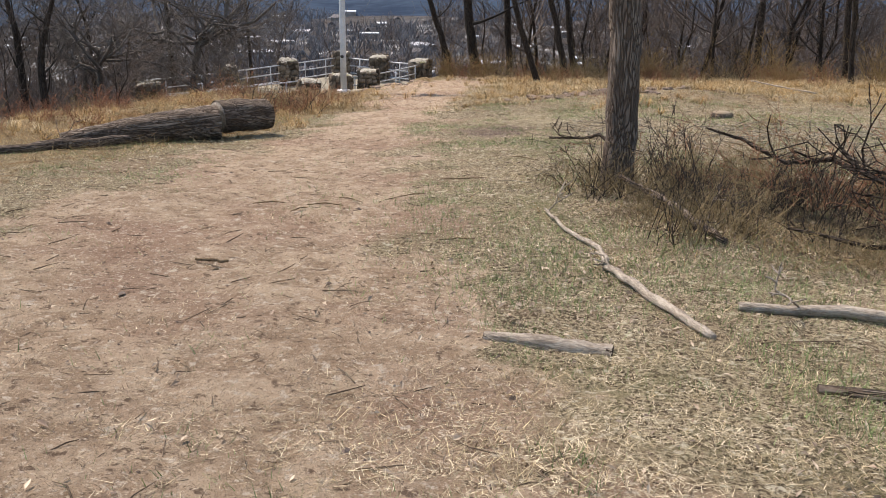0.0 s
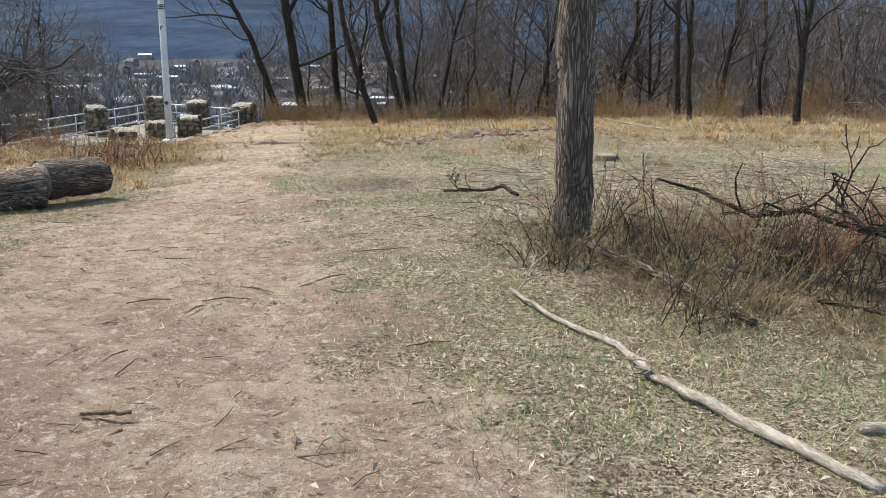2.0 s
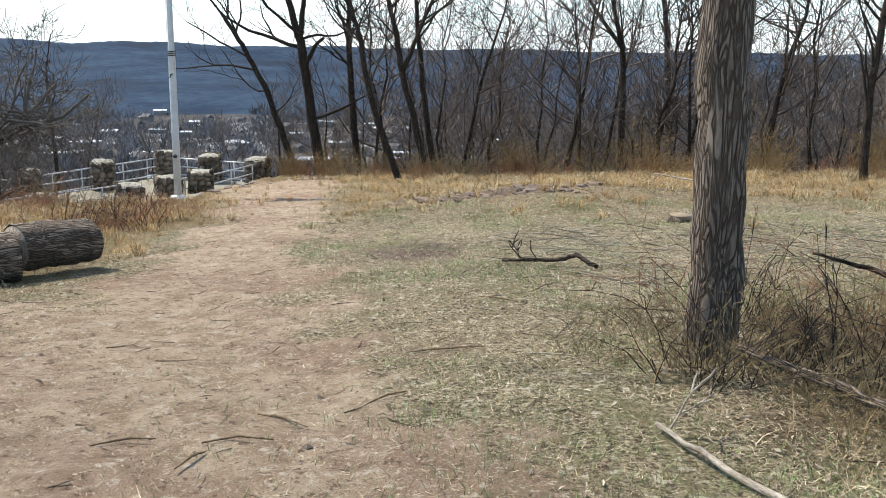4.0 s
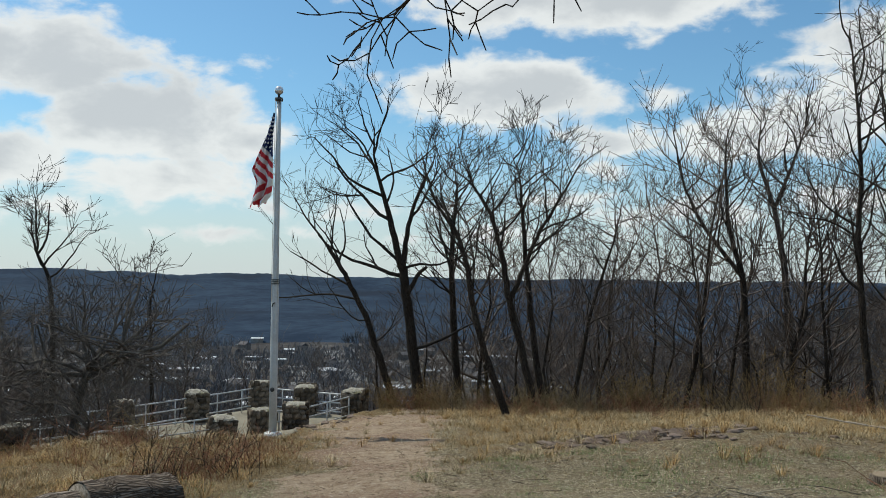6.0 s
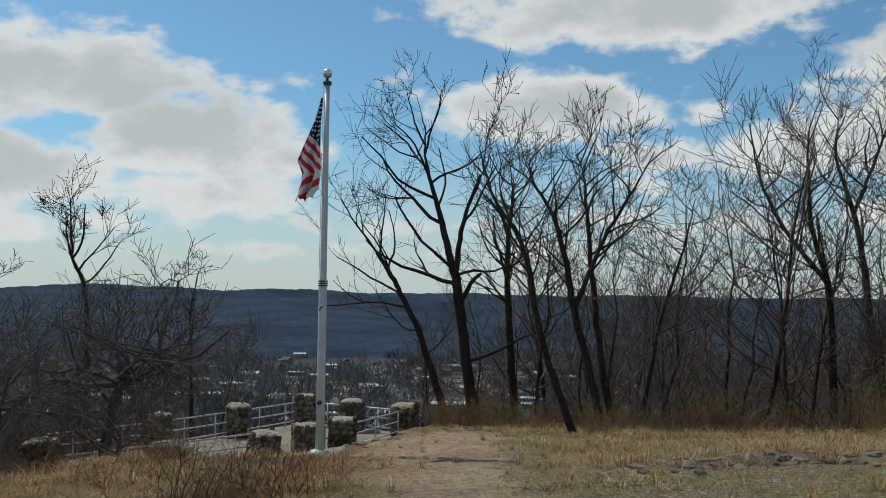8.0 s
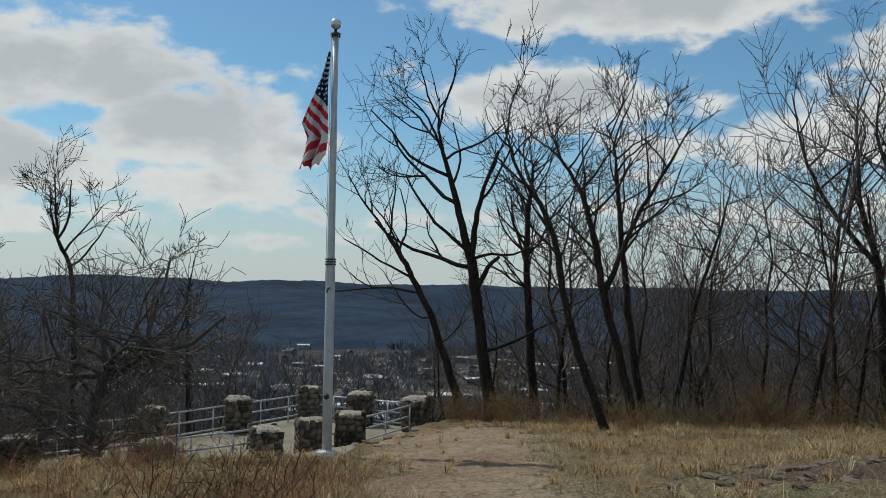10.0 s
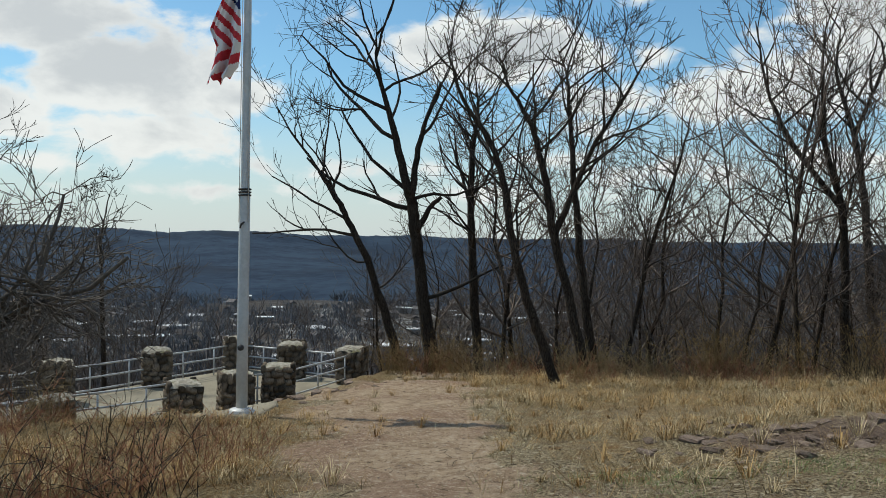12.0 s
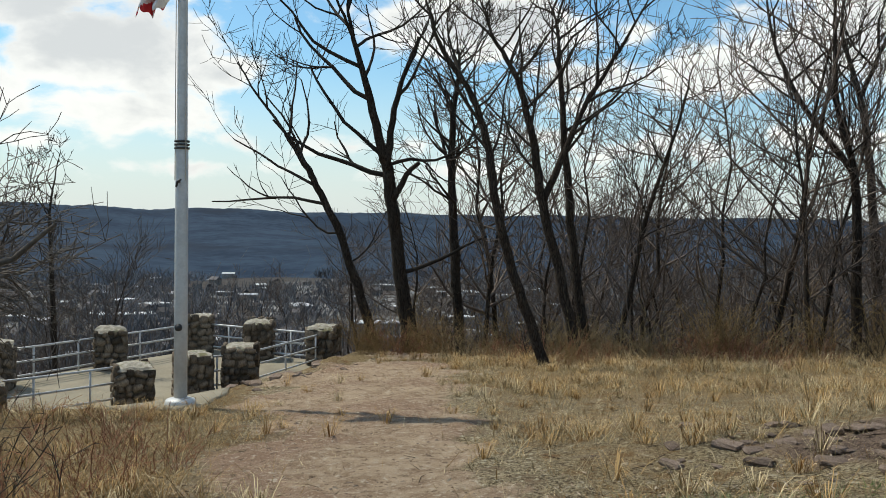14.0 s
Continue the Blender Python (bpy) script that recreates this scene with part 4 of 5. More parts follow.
for x, y, z, seed in ((-16.3, 24.9, -1.5, 141), (-18.6, 27.6, -1.9, 142), (-12.9, 25.0, -2.3, 143)):
    size = 0.62 if seed == 143 else 1.0
    world_tree("tree", [(x, y, -3.4, 0.13 * size), (x + 0.15, y, z - 0.5, 0.11 * size), (x + 0.1, y + 0.1, z, 0.08 * size)],
               [(0, 0.6 + 0.04 * k, 47 * k + seed, 12 + 9 * (k % 5), (2.1 + 0.12 * (k % 4)) * size, 0.05 * size) for k in range(10)], seed, CROOKED, bark=BARK_PALE, twig=TWIG_APPLE, top=4, up=0.03, kids=4.8, split=(30, 70), bend=0.42)
world_tree("tree", [(-15.7, 21.5, -3.4, 0.17), (-15.65, 21.5, -1.3, 0.14), (-15.4, 21.7, -0.3, 0.10), (-15.0, 21.8, 0.8, 0.05)], auto_limbs(R(23), 8, 0.3, 0.98, 1.3, 0.04), 116, "bare dark tree in the dip beside the path", top=4)
world_tree("tree", [(-17.8, 23.4, -4.4, 0.17), (-17.75, 23.4, -0.9, 0.14), (-17.9, 23.3, 0.1, 0.09), (-17.7, 23.4, 1.2, 0.05)], auto_limbs(R(24), 8, 0.35, 0.98, 1.4, 0.04), 117, "bare dark tree in the dip beside the path", top=4)

# the near oak, with a limb that hangs over the path
world_tree("oak_tree", [(0.02, 8.98, -0.72, 0.17), (0.01, 8.98, 0.0, 0.152), (-0.01, 9.0, 1.2, 0.146), (-0.03, 9.05, 2.6, 0.14), (0.0, 9.1, 4.6, 0.13), (0.3, 9.1, 7.0, 0.08), (0.3, 9.1, 9.0, 0.03)],
           auto_limbs(R(25), 9, 0.6, 0.9, 2.0, 0.04), 118, "straight tree trunk with furrowed grey-brown bark beside the path", bark=BARK, sides=20, top=3, kids=4.5, group="trees by the path", up=0.03, girth=1.0,
           droop=[(1, 0.98, 250, -50, 0.36, 0.006), (1, 0.92, 310, -50, 0.38, 0.006), (2, 0.8, 15, -35, 0.36, 0.006), (2, 0.7, 335, -40, 0.38, 0.006), (1, 0.99, 200, -30, 0.36, 0.006), (2, 0.97, 190, -40, 0.34, 0.006), (2, 0.9, 215, -45, 0.38, 0.006), (2, 0.85, 165, -35, 0.4, 0.006), (2, 0.75, 230, -55, 0.36, 0.005)],
           more=[[(0.0, 9.05, 3.75, 0.06), (-0.8, 9.2, 3.7, 0.05), (-1.7, 9.45, 3.1, 0.03), (-2.35, 9.7, 2.42, 0.014)], [(-1.65, 9.43, 3.12, 0.02), (-2.3, 9.55, 2.82, 0.014), (-2.75, 9.65, 2.5, 0.010), (-2.95, 9.7, 2.32, 0.006)]])


# ---- woods on the slopes: a few bare trees, repeated ----
def wood_tree(seed, height, r, lean, forks):
    rng = R(seed)
    t = new("tree")
    lx, ly = rng.uniform(-lean, lean, 2)
    line = [(lx * k, ly * k, height * 0.8 * k - 0.4 * (k == 0), 0.72 * r * (1 - 0.85 * k)) for k in np.linspace(0, 1, 8)]
    line = [(x + rng.normal(0, 0.13), y + rng.normal(0, 0.13), z, q) for x, y, z, q in line]
    v, f = tube([p[:3] for p in line], [p[3] for p in line], 6)
    mesh_np("trunk", v, f, BARK_DARK, t)
    segs = []
    for k, a, h, c, ln, lr in auto_limbs(rng, forks + 3, 0.22, 0.95, height * 0.30, r * 0.34, 0, (8, 52)):
        q = a * 7
        p = np.array([np.interp(q, range(8), [w[m] for w in line]) for m in range(3)])
        h, c = radians(h), radians(c)
        grow(segs, rng, p, np.array([math.cos(h) * math.cos(c), math.sin(h) * math.cos(c), math.sin(c)]), ln, lr, 1, 3, 0.22, 0.09, 3.9, (28, 62))
    A, B = np.array([q[0] for q in segs]), np.array([q[1] for q in segs])
    mesh_np("crown", *prisms(A, B, np.array([q[2] for q in segs]) * 1.15, np.array([q[3] for q in segs]) * 1.15, 3), TWIG_GREY, t, "bare grey-brown branches")
    return tagged(t, "bare slender tree in the leafless wood below the brink", "tree", "bare wood on the slope")


def thicket(seed, height, stems):
    """Young growth: several thin stems from one stool."""
    rng = R(seed)
    segs = []
    for _ in range(stems):
        h, c = rng.uniform(0, 6.283), radians(rng.uniform(62, 86))
        d = np.array([math.cos(h) * math.cos(c), math.sin(h) * math.cos(c), math.sin(c)])
        grow(segs, rng, np.array([rng.normal(0, 0.04), rng.normal(0, 0.04), -0.2]), d, height * rng.uniform(0.6, 1.0), 0.03, 1, 3, 0.2, 0.05, 3.4, (22, 55))
    t = mesh_np("sapling_clump", *prisms([q[0] for q in segs], [q[1] for q in segs], np.array([q[2] for q in segs]), np.array([q[3] for q in segs]), 3), TWIG_GREY)
    return tagged(t, "clump of thin bare saplings in the leafless wood", "tree", "bare wood on the slope")


stock = [wood_tree(200 + k, h, r, ln, n) for k, (h, r, ln, n) in enumerate([(10.5, 0.12, 1.6, 13), (12.0, 0.14, 2.0, 14), (8.5, 0.09, 2.2, 12), (11.0, 0.10, 1.4, 13), (7.0, 0.07, 1.8, 11), (12.0, 0.14, 1.2, 14), (9.5, 0.08, 2.6, 12)])] + [thicket(220 + k, h, n) for k, (h, n) in enumerate([(5.0, 6), (6.0, 5), (4.0, 7)])]
rng = R(77)
placed, first = [], set()
tries = 0
while len(placed) < 350 and tries < 90000:
    tries += 1
    x, y = (rng.uniform(-40, 44), rng.uniform(6, 80)) if len(placed) % 2 else (rng.uniform(-4, 34), rng.uniform(22, 60))
    s = float(brink(x, y))
    if not 1.2 < s < 30 or (y < 22 and x > 0) or math.hypot(x, y) < 18:
        continue
    if -19.5 < x < -8.0 and 26 < y < 43.5:
        continue
    bearing = math.degrees(math.atan2(x + 4, y - 13))
    thin = 0.25 if -26 < bearing < -8 else 1.0          # the open view over the town
    if rng.uniform() > thin * (1.0 if s < 22 else 0.45) or any((x - a) ** 2 + (y - b) ** 2 < 2.6 for a, b in placed):
        continue
    placed.append((x, y))
    k = rng.randint(7) if rng.uniform() < 0.8 else 7 + rng.randint(3)
    low = -26 < bearing < -8 or x < -9
    size = rng.uniform(0.5, 0.75) if low else rng.uniform(0.75, 1.1)
    m = pose(x, y, gz(x, y) - 0.1, rng.uniform(-4, 4), rng.uniform(-4, 4), rng.uniform(0, 360))
    if k not in first:
        first.add(k)
        t = stock[k]
        t.matrix_basis = m
    else:
        t = copy_thing(stock[k], m)
    t.scale = (size, size, size)


rng = R(78)
low_growth = [(-13.0, 43.5, 0.42), (-10.5, 43.8, 0.45), (-15.5, 43.0, 0.4), (-9.2, 42.5, 0.5), (-17.5, 41.5, 0.42), (-11.6, 45.5, 0.5), (-16.0, 46.5, 0.5), (-8.6, 45.0, 0.6)]
while len(low_growth) < 44:
    x, y = rng.uniform(-25, -13.5), rng.uniform(21.5, 37)
    if brink(x, y) < 0.3 and x > -16 or x > np.interp(y, [19, 25, 29, 33, 37], [-13.4, -15.0, -18.6, -17.8, -16.6]) or (x + 14.2) ** 2 + (y - 27.2) ** 2 < 1.5:
        continue
    low_growth.append((x, y, rng.uniform(0.36, 0.6)))
for i, (x, y, size) in enumerate(low_growth):
    k = 7 + rng.randint(3) if i % 3 else rng.randint(7)
    t = copy_thing(stock[k], pose(x, y, gz(x, y) - 0.1, 0, 0, rng.uniform(0, 360)))
    size *= 1.1 if k > 6 else 1.0
    t.scale = (size * 1.25, size * 1.25, size)


# ---- far woods and the town in the valley ----
def sprays(P, height, rng, count, spread_by, r):
    """Many small bare crowns: fans of thin upright pieces."""
    n = len(P)
    base = np.repeat(P, count, 0)
    h = np.repeat(height, count)
    tip = base + np.stack([rng.normal(0, spread_by, n * count) * h, rng.normal(0, spread_by, n * count) * h, h * rng.uniform(0.55, 1.05, n * count)], -1)
    start = base + (tip - base) * rng.uniform(0.0, 0.45, (n * count, 1)) * [1, 1, 1]
    return prisms(start, tip, np.repeat(r, count), np.repeat(r, count) * 0.35, 3)


rng = R(91)
u = rng.uniform(0, 1, 11000)
bearing, dist = np.radians(rng.uniform(-46, 40, 11000)), 60 + 520 * u ** 1.4
P = np.stack([-3 + dist * np.sin(bearing), 12 + dist * np.cos(bearing)], -1)
P = P[brink(P[:, 0], P[:, 1]) > 33]
P = np.concatenate([P, ground_z(P[:, 0], P[:, 1])[:, None]], 1)
span = np.hypot(P[:, 0], P[:, 1])
v, f = sprays(P, rng.uniform(7, 12, len(P)), rng, 6, 0.26, rng.uniform(0.03, 0.06, len(P)) * (1 + span / 260))
tagged(mesh_np("far_woods", v, f, WOODS), "leafless grey-brown woods covering the hillside", "woods", kind="stuff")
bearing, dist = np.radians(rng.uniform(-55, 45, 11000)), 430 + 900 * rng.uniform(0, 1, 11000) ** 1.1
P = np.stack([dist * np.sin(bearing), dist * np.cos(bearing)], -1)
keep = (np.degrees(bearing) > -4) | (waves(P[:, 0], P[:, 1], 0.012, 55) > -0.1)
P = P[keep]
P = np.concatenate([P, ground_z(P[:, 0], P[:, 1])[:, None]], 1)
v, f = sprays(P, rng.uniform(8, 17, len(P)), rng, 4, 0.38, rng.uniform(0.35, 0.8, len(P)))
tagged(mesh_np("valley_trees", v, f, VALLEY_HAZED), "bare trees between the houses of the valley, paled by haze put into their colour", "woods", kind="stuff")


def building(kind, w, d, h):
    t = new("building")
    bm = bmesh.new()
    bmesh.ops.create_cube(bm, size=1, matrix=Matrix.Translation((0, 0, h / 2 - 1)) @ Matrix.Diagonal((w, d, h + 2, 1)))
    part("wall", bm, WALL_TOWN, t)
    bm = bmesh.new()
    if kind == "house":
        pts = [(-w / 2 - 0.5, -d / 2 - 0.5, h), (w / 2 + 0.5, -d / 2 - 0.5, h), (w / 2 + 0.5, d / 2 + 0.5, h), (-w / 2 - 0.5, d / 2 + 0.5, h), (-w / 2 - 0.5, 0, h + d * 0.38), (w / 2 + 0.5, 0, h + d * 0.38)]
        vs = [bm.verts.new(p) for p in pts]
        for q in ((0, 1, 5, 4), (2, 3, 4, 5), (3, 0, 4), (1, 2, 5), (3, 2, 1, 0)):
            bm.faces.new([vs[i] for i in q])
        part("roof", bm, ROOF_DARK, t, "dark shingle gable roof")
    else:
        bmesh.ops.create_cube(bm, size=1, matrix=Matrix.Translation((0, 0, h + 0.35)) @ Matrix.Diagonal((w + 0.6, d + 0.6, 0.7, 1)))
        part("roof", bm, ROOF_WHITE, t, "pale flat roof")
    for k in range(max(2, int(w / 5))):
        for row in range(max(1, int(h / 3.4))):
            bm = bmesh.new()
            bmesh.ops.create_cube(bm, size=1, matrix=Matrix.Translation((-w / 2 + (k + 0.5) * w / max(2, int(w / 5)), -d / 2 - 0.05, 1.8 + row * 3.3)) @ Matrix.Diagonal((2.0, 0.2, 1.5, 1)))
            part("window", bm, GLASS_FAR, t)
    return tagged(t, "gabled house among bare trees in the valley" if kind == "house" else "low flat-roofed building with a pale roof in the valley", "house" if kind == "house" else "building", "buildings of the town")


types = [building("house", 12, 9, 6), building("house", 16, 10, 7), building("flat", 20, 13, 5), building("flat", 30, 17, 6), building("flat", 15, 11, 9), building("house", 11, 8, 5)]
sites = [(-467, 1100, 2, 1.0), (-357, 900, 3, 0.9), (-360, 650, 2, 1.1), (-300, 505, 4, 0.8), (-262, 720, 3, 0.8), (-205, 800, 3, 1.0), (-150, 640, 3, 0.9), (-420, 1240, 3, 1.0), (-120, 700, 3, 1.1), (-60, 760, 3, 0.8), (-330, 780, 2, 1.2), (-285, 900, 2, 1.0)]
rng = R(93)
while len(sites) < 250:
    b, d = radians(rng.uniform(-44, -6) if rng.uniform() < 0.8 else rng.uniform(-6, 3)), rng.uniform(430, 1180)
    x, y = d * math.sin(b), d * math.cos(b)
    if all((x - q[0]) ** 2 + (y - q[1]) ** 2 > 600 for q in sites):
        sites.append((x, y, int(rng.choice([0, 1, 2, 3, 4, 5], p=[0.30, 0.22, 0.13, 0.06, 0.04, 0.25])), rng.uniform(0.65, 1.1)))
used_types = set()
for x, y, k, size in sites:
    m = pose(x, y, gz(x, y), 0, 0, rng.uniform(0, 180))
    if k in used_types:
        t = copy_thing(types[k], m)
    else:
        used_types.add(k)
        t = types[k]
        t.matrix_basis = m
    t.scale = (size, size, size)


# ---- scrub along the brink and beside the path ----
def shrub_mesh(seed, mat, stems, height, wide, twigs, name="shrub", words="", r=0.0055, arch=0.35):
    rng = R(seed)
    A, B, ra = [], [], []
    for _ in range(stems):
        a, o = rng.uniform(0, 6.283), wide * 0.35 * math.sqrt(rng.uniform())
        p = np.array([o * math.cos(a), o * math.sin(a), -0.05])
        d = unit(np.array([rng.normal(0, wide * 0.42), rng.normal(0, wide * 0.42), 1.0]))
        ln = height * rng.uniform(0.45, 1.1)
        n = 5
        for i in range(n):
            d = unit(d + rng.normal(0, 0.14, 3) + np.array([d[0], d[1], -0.6]) * arch * i / n * 0.5)
            q = p + d * ln / n
            A.append(p), B.append(q), ra.append(r * (1 - 0.13 * i))
            for _ in range(rng.poisson(twigs)):
                e = unit(d + rng.normal(0, 0.6, 3))
                w = q + e * ln * rng.uniform(0.08, 0.24)
                A.append(q), B.append(w), ra.append(r * 0.55)
                if rng.uniform() < 0.5:
                    A.append(w), B.append(w + unit(e + rng.normal(0, 0.5, 3)) * ln * 0.1), ra.append(r * 0.45)
            p = q
    ra = np.array(ra)
    return tagged(mesh_np(name, *prisms(A, B, ra, ra * 0.75, 3), mat), words, "shrub")


scrub = {
    "red": [shrub_mesh(301 + k, STEM_RED, 30, 0.75, 1.0, 1.0, words="tangle of red-brown bramble stems in dry grass") for k in range(3)],
    "tan": [shrub_mesh(311 + k, STEM_TAN, 30, 0.8, 1.0, 0.9, words="dry tan weed stalks at the edge of the wood") for k in range(3)],
    "gold": [shrub_mesh(321 + k, STEM_GOLD, 52, 1.15, 0.85, 1.6, words="golden-brown leafless bush beside the stone pier") for k in range(2)],
    "mat": [shrub_mesh(341 + k, (STEM_MAT, STEM_MAT, STEM_TAN)[k], 46, 0.42, 1.5, 1.5, words="low matted brown briars and dead weeds", r=0.0034, arch=0.9) for k in range(3)],
    "cane": [shrub_mesh(351 + k, STEM_RED, 9, 1.15, 1.1, 0.9, words="few arching red-brown bramble canes", r=0.005, arch=0.9) for k in range(2)],
    "dark": [shrub_mesh(331 + k, TWIG, 22, 0.9, 0.9, 1.0, words="dark twiggy scrub around the tree foot") for k in range(3)],
}
fresh = {id(o): True for group in scrub.values() for o in group}


masses = {}


def mass(kind, x, y, size):
    """One more bush for a stretch of scrub that nobody could count."""
    k = scrub[kind][rng.randint(len(scrub[kind]))]
    co = np.empty(len(k.data.vertices) * 3, np.float32)
    k.data.vertices.foreach_get("co", co)
    quads = np.empty(len(k.data.loops), np.int32)
    k.data.loops.foreach_get("vertex_index", quads)
    a = rng.uniform(0, 6.283)
    turn = np.array([[math.cos(a), -math.sin(a), 0], [math.sin(a), math.cos(a), 0], [0, 0, 1]])
    v = co.reshape(-1, 3) @ turn.T * size + [[x, y, gz(x, y)]]
    masses.setdefault(k.data.materials[0].name, []).append((v, [quads.reshape(-1, 4)]))


def plant(kind, x, y, size, group):
    k = scrub[kind][rng.randint(len(scrub[kind]))]
    m = pose(x, y, gz(x, y), 0, 0, rng.uniform(0, 360))
    if fresh[id(k)]:
        fresh[id(k)] = False
        k.matrix_basis = m
        t = k
    else:
        t = copy_thing(k, m)
    t.scale = (size * rng.uniform(0.9, 1.15), size * rng.uniform(0.9, 1.15), size)
    t["group"] = group


rng = R(95)
for x, y, size in ((-7.7, 34.9, 0.8), (-7.3, 34.4, 0.7), (-8.0, 36.0, 0.85), (-7.0, 35.4, 0.8), (-7.6, 36.2, 0.95), (-6.6, 34.9, 0.65), (-6.1, 35.4, 0.7), (-13.6, 26.6, 1.25), (-12.9, 26.9, 1.1), (-14.6, 26.2, 1.3), (-12.6, 25.9, 1.0), (-16.4, 26.2, 1.3), (-13.2, 25.6, 1.15), (-12.2, 26.5, 1.0), (-15.2, 25.4, 1.3), (-11.9, 25.3, 0.85), (-14.0, 25.0, 1.2)):
    plant("gold", x, y, size, "golden bushes at the terrace")
for k in range(22):
    plant(rng.choice(["red", "red", "dark", "tan"]), rng.uniform(-18.5, -10.5), rng.uniform(22.0, 27.5), rng.uniform(0.8, 1.25), "reddish scrub in the dip")
n = 0
while n < 190:
    x, y = rng.uniform(-7.0, 13), rng.uniform(17, 38)
    s = float(brink(x, y))
    if not -3.6 < s < 2.2 or rng.uniform() > (1.0 if s > -1.8 else 0.45) or (x < -3.5 and s < -1.6):
        continue
    mass(rng.choice(["red", "tan", "tan", "gold", "dark"], p=[0.30, 0.22, 0.20, 0.20, 0.08]), x, y, rng.uniform(0.75, 1.45) * (0.5 if s < -1.5 else 1.0))
    n += 1
for x, y, size in ((-6.7, 18.0, 1.0), (-7.1, 17.5, 1.1), (-7.0, 18.8, 0.95), (-7.5, 18.2, 1.1), (-6.9, 19.6, 0.9), (-7.6, 19.2, 1.0), (-7.3, 16.6, 1.0), (-6.8, 20.6, 0.8)):
    plant("red" if size != 1.0 else "dark", x, y, size, "brambles beside the path")
n = 0
while n < 95:
    x, y = rng.uniform(-14.5, -6.2), rng.uniform(12.5, 26)
    if x > path_middle(y) - (1.9 if 16 < y < 22.5 else 2.5) or (x > -9.3 and y > 24.2) or (-8.8 < x < -5.2 and 10.3 < y < 13.9):
        continue
    plant(rng.choice(["red", "tan", "cane", "mat"], p=[0.36, 0.12, 0.32, 0.20]), x, y, rng.uniform(0.5, 0.95), "brambles beside the path")
    n += 1
for k in range(64):
    x, y = rng.normal(1.35, 1.1), rng.normal(8.5, 1.0)
    if x < 0.15 and y < 8.3 or x < -0.6:
        continue
    plant(("dark", "tan", "cane")[k % 3], x, y, rng.uniform(0.4, 0.95), "scrub around the tree foot")
n = 0
while n < 90:
    x, y = rng.uniform(-0.7, 4.4), rng.uniform(6.3, 10.2)
    if y < np.interp(x, [-0.7, 0.2, 0.9, 4.4], [8.6, 7.6, 6.6, 6.2]) or (x - 0.02) ** 2 + (y - 9) ** 2 < 0.12:
        continue
    mass("mat", x, y, rng.uniform(0.45, 0.9))
    n += 1
for stem, words in (("red_brown_stem", "red-brown briars massed along the brink"), ("tan_stem", "dry tan weeds massed along the brink"), ("golden_stem", "golden-brown brush massed along the brink"), ("twig_bark", "dark twiggy brush massed along the brink"), ("brown_briar", "low matted brown briars around the tree foot")):
    tagged(mesh_np("scrub", *joined(masses[stem]), bpy.data.materials[stem]), words, "scrub", kind="stuff")
for group in scrub.values():
    for o in group:
        if fresh[id(o)]:
            bpy.data.objects.remove(o)


# ---- grass, leaves, twigs, pebbles ----
def blades(P, h, w, lean, rng, tall=False):
    n = len(P)
    a = rng.uniform(0, 6.283, n)
    side = np.stack([np.cos(a), np.sin(a), np.zeros(n)], -1) * (w * 0.5)[:, None]
    b = rng.uniform(0, 6.283, n)
    tilt = np.stack([np.cos(b), np.sin(b), np.zeros(n)], -1) * (lean * h)[:, None]
    up = np.array([[0, 0, 1.0]]) * h[:, None]
    if not tall:
        v = np.stack([P - side, P + side, P + tilt + up], 1).reshape(-1, 3)
        return v, [np.arange(3 * n).reshape(-1, 3)]
    v = np.stack([P - side, P + side, P + side * 0.7 + tilt * 0.35 + up * 0.6, P - side * 0.7 + tilt * 0.35 + up * 0.6, P + tilt * 1.15 + up * 0.97], 1).reshape(-1, 3)
    k = np.arange(n)[:, None] * 5
    return v, [k + np.array([[0, 1, 2, 3]]), k + np.array([[3, 2, 4]])]


def scatter(n, x0, x1, y0, y1, keep, rng, bias=1.0):
    x, y = rng.uniform(x0, x1, n), y0 + (y1 - y0) * rng.uniform(0, 1, n) ** bias
    ok = rng.uniform(0, 1, n) < keep(x, y)
    x, y = x[ok], y[ok]
    return np.stack([x, y, ground_z(x, y) - 0.01], -1)


def clump(x, y, seed, scale=2.0):
    return np.clip(0.42 + 0.8 * waves(x, y, scale, seed) + 0.5 * waves(x, y, scale * 3.1, seed + 1) + 0.3 * waves(x, y, scale * 9.0, seed + 2), 0.03, 1)


rng = R(97)
off_path = lambda x, y: (1 - 0.93 * path_amount(x, y)) * (brink(x, y) < 2)
P = scatter(760000, -9, 7, 0.6, 24, lambda x, y: off_path(x, y) * clump(x, y, 61) * (1 - 0.8 * np.exp(-((x + 0.8) / 1.5) ** 2 - ((y - 20.2) / 1.1) ** 2)), rng, 1.6)
v, f = blades(P, rng.uniform(0.010, 0.05, len(P)), rng.uniform(0.003, 0.007, len(P)), rng.uniform(0.4, 2.6, len(P)), rng)
tagged(mesh_np("dry_grass", v, f, GRASS_DRY), "short matted dry straw-coloured grass", "grass", kind="stuff")


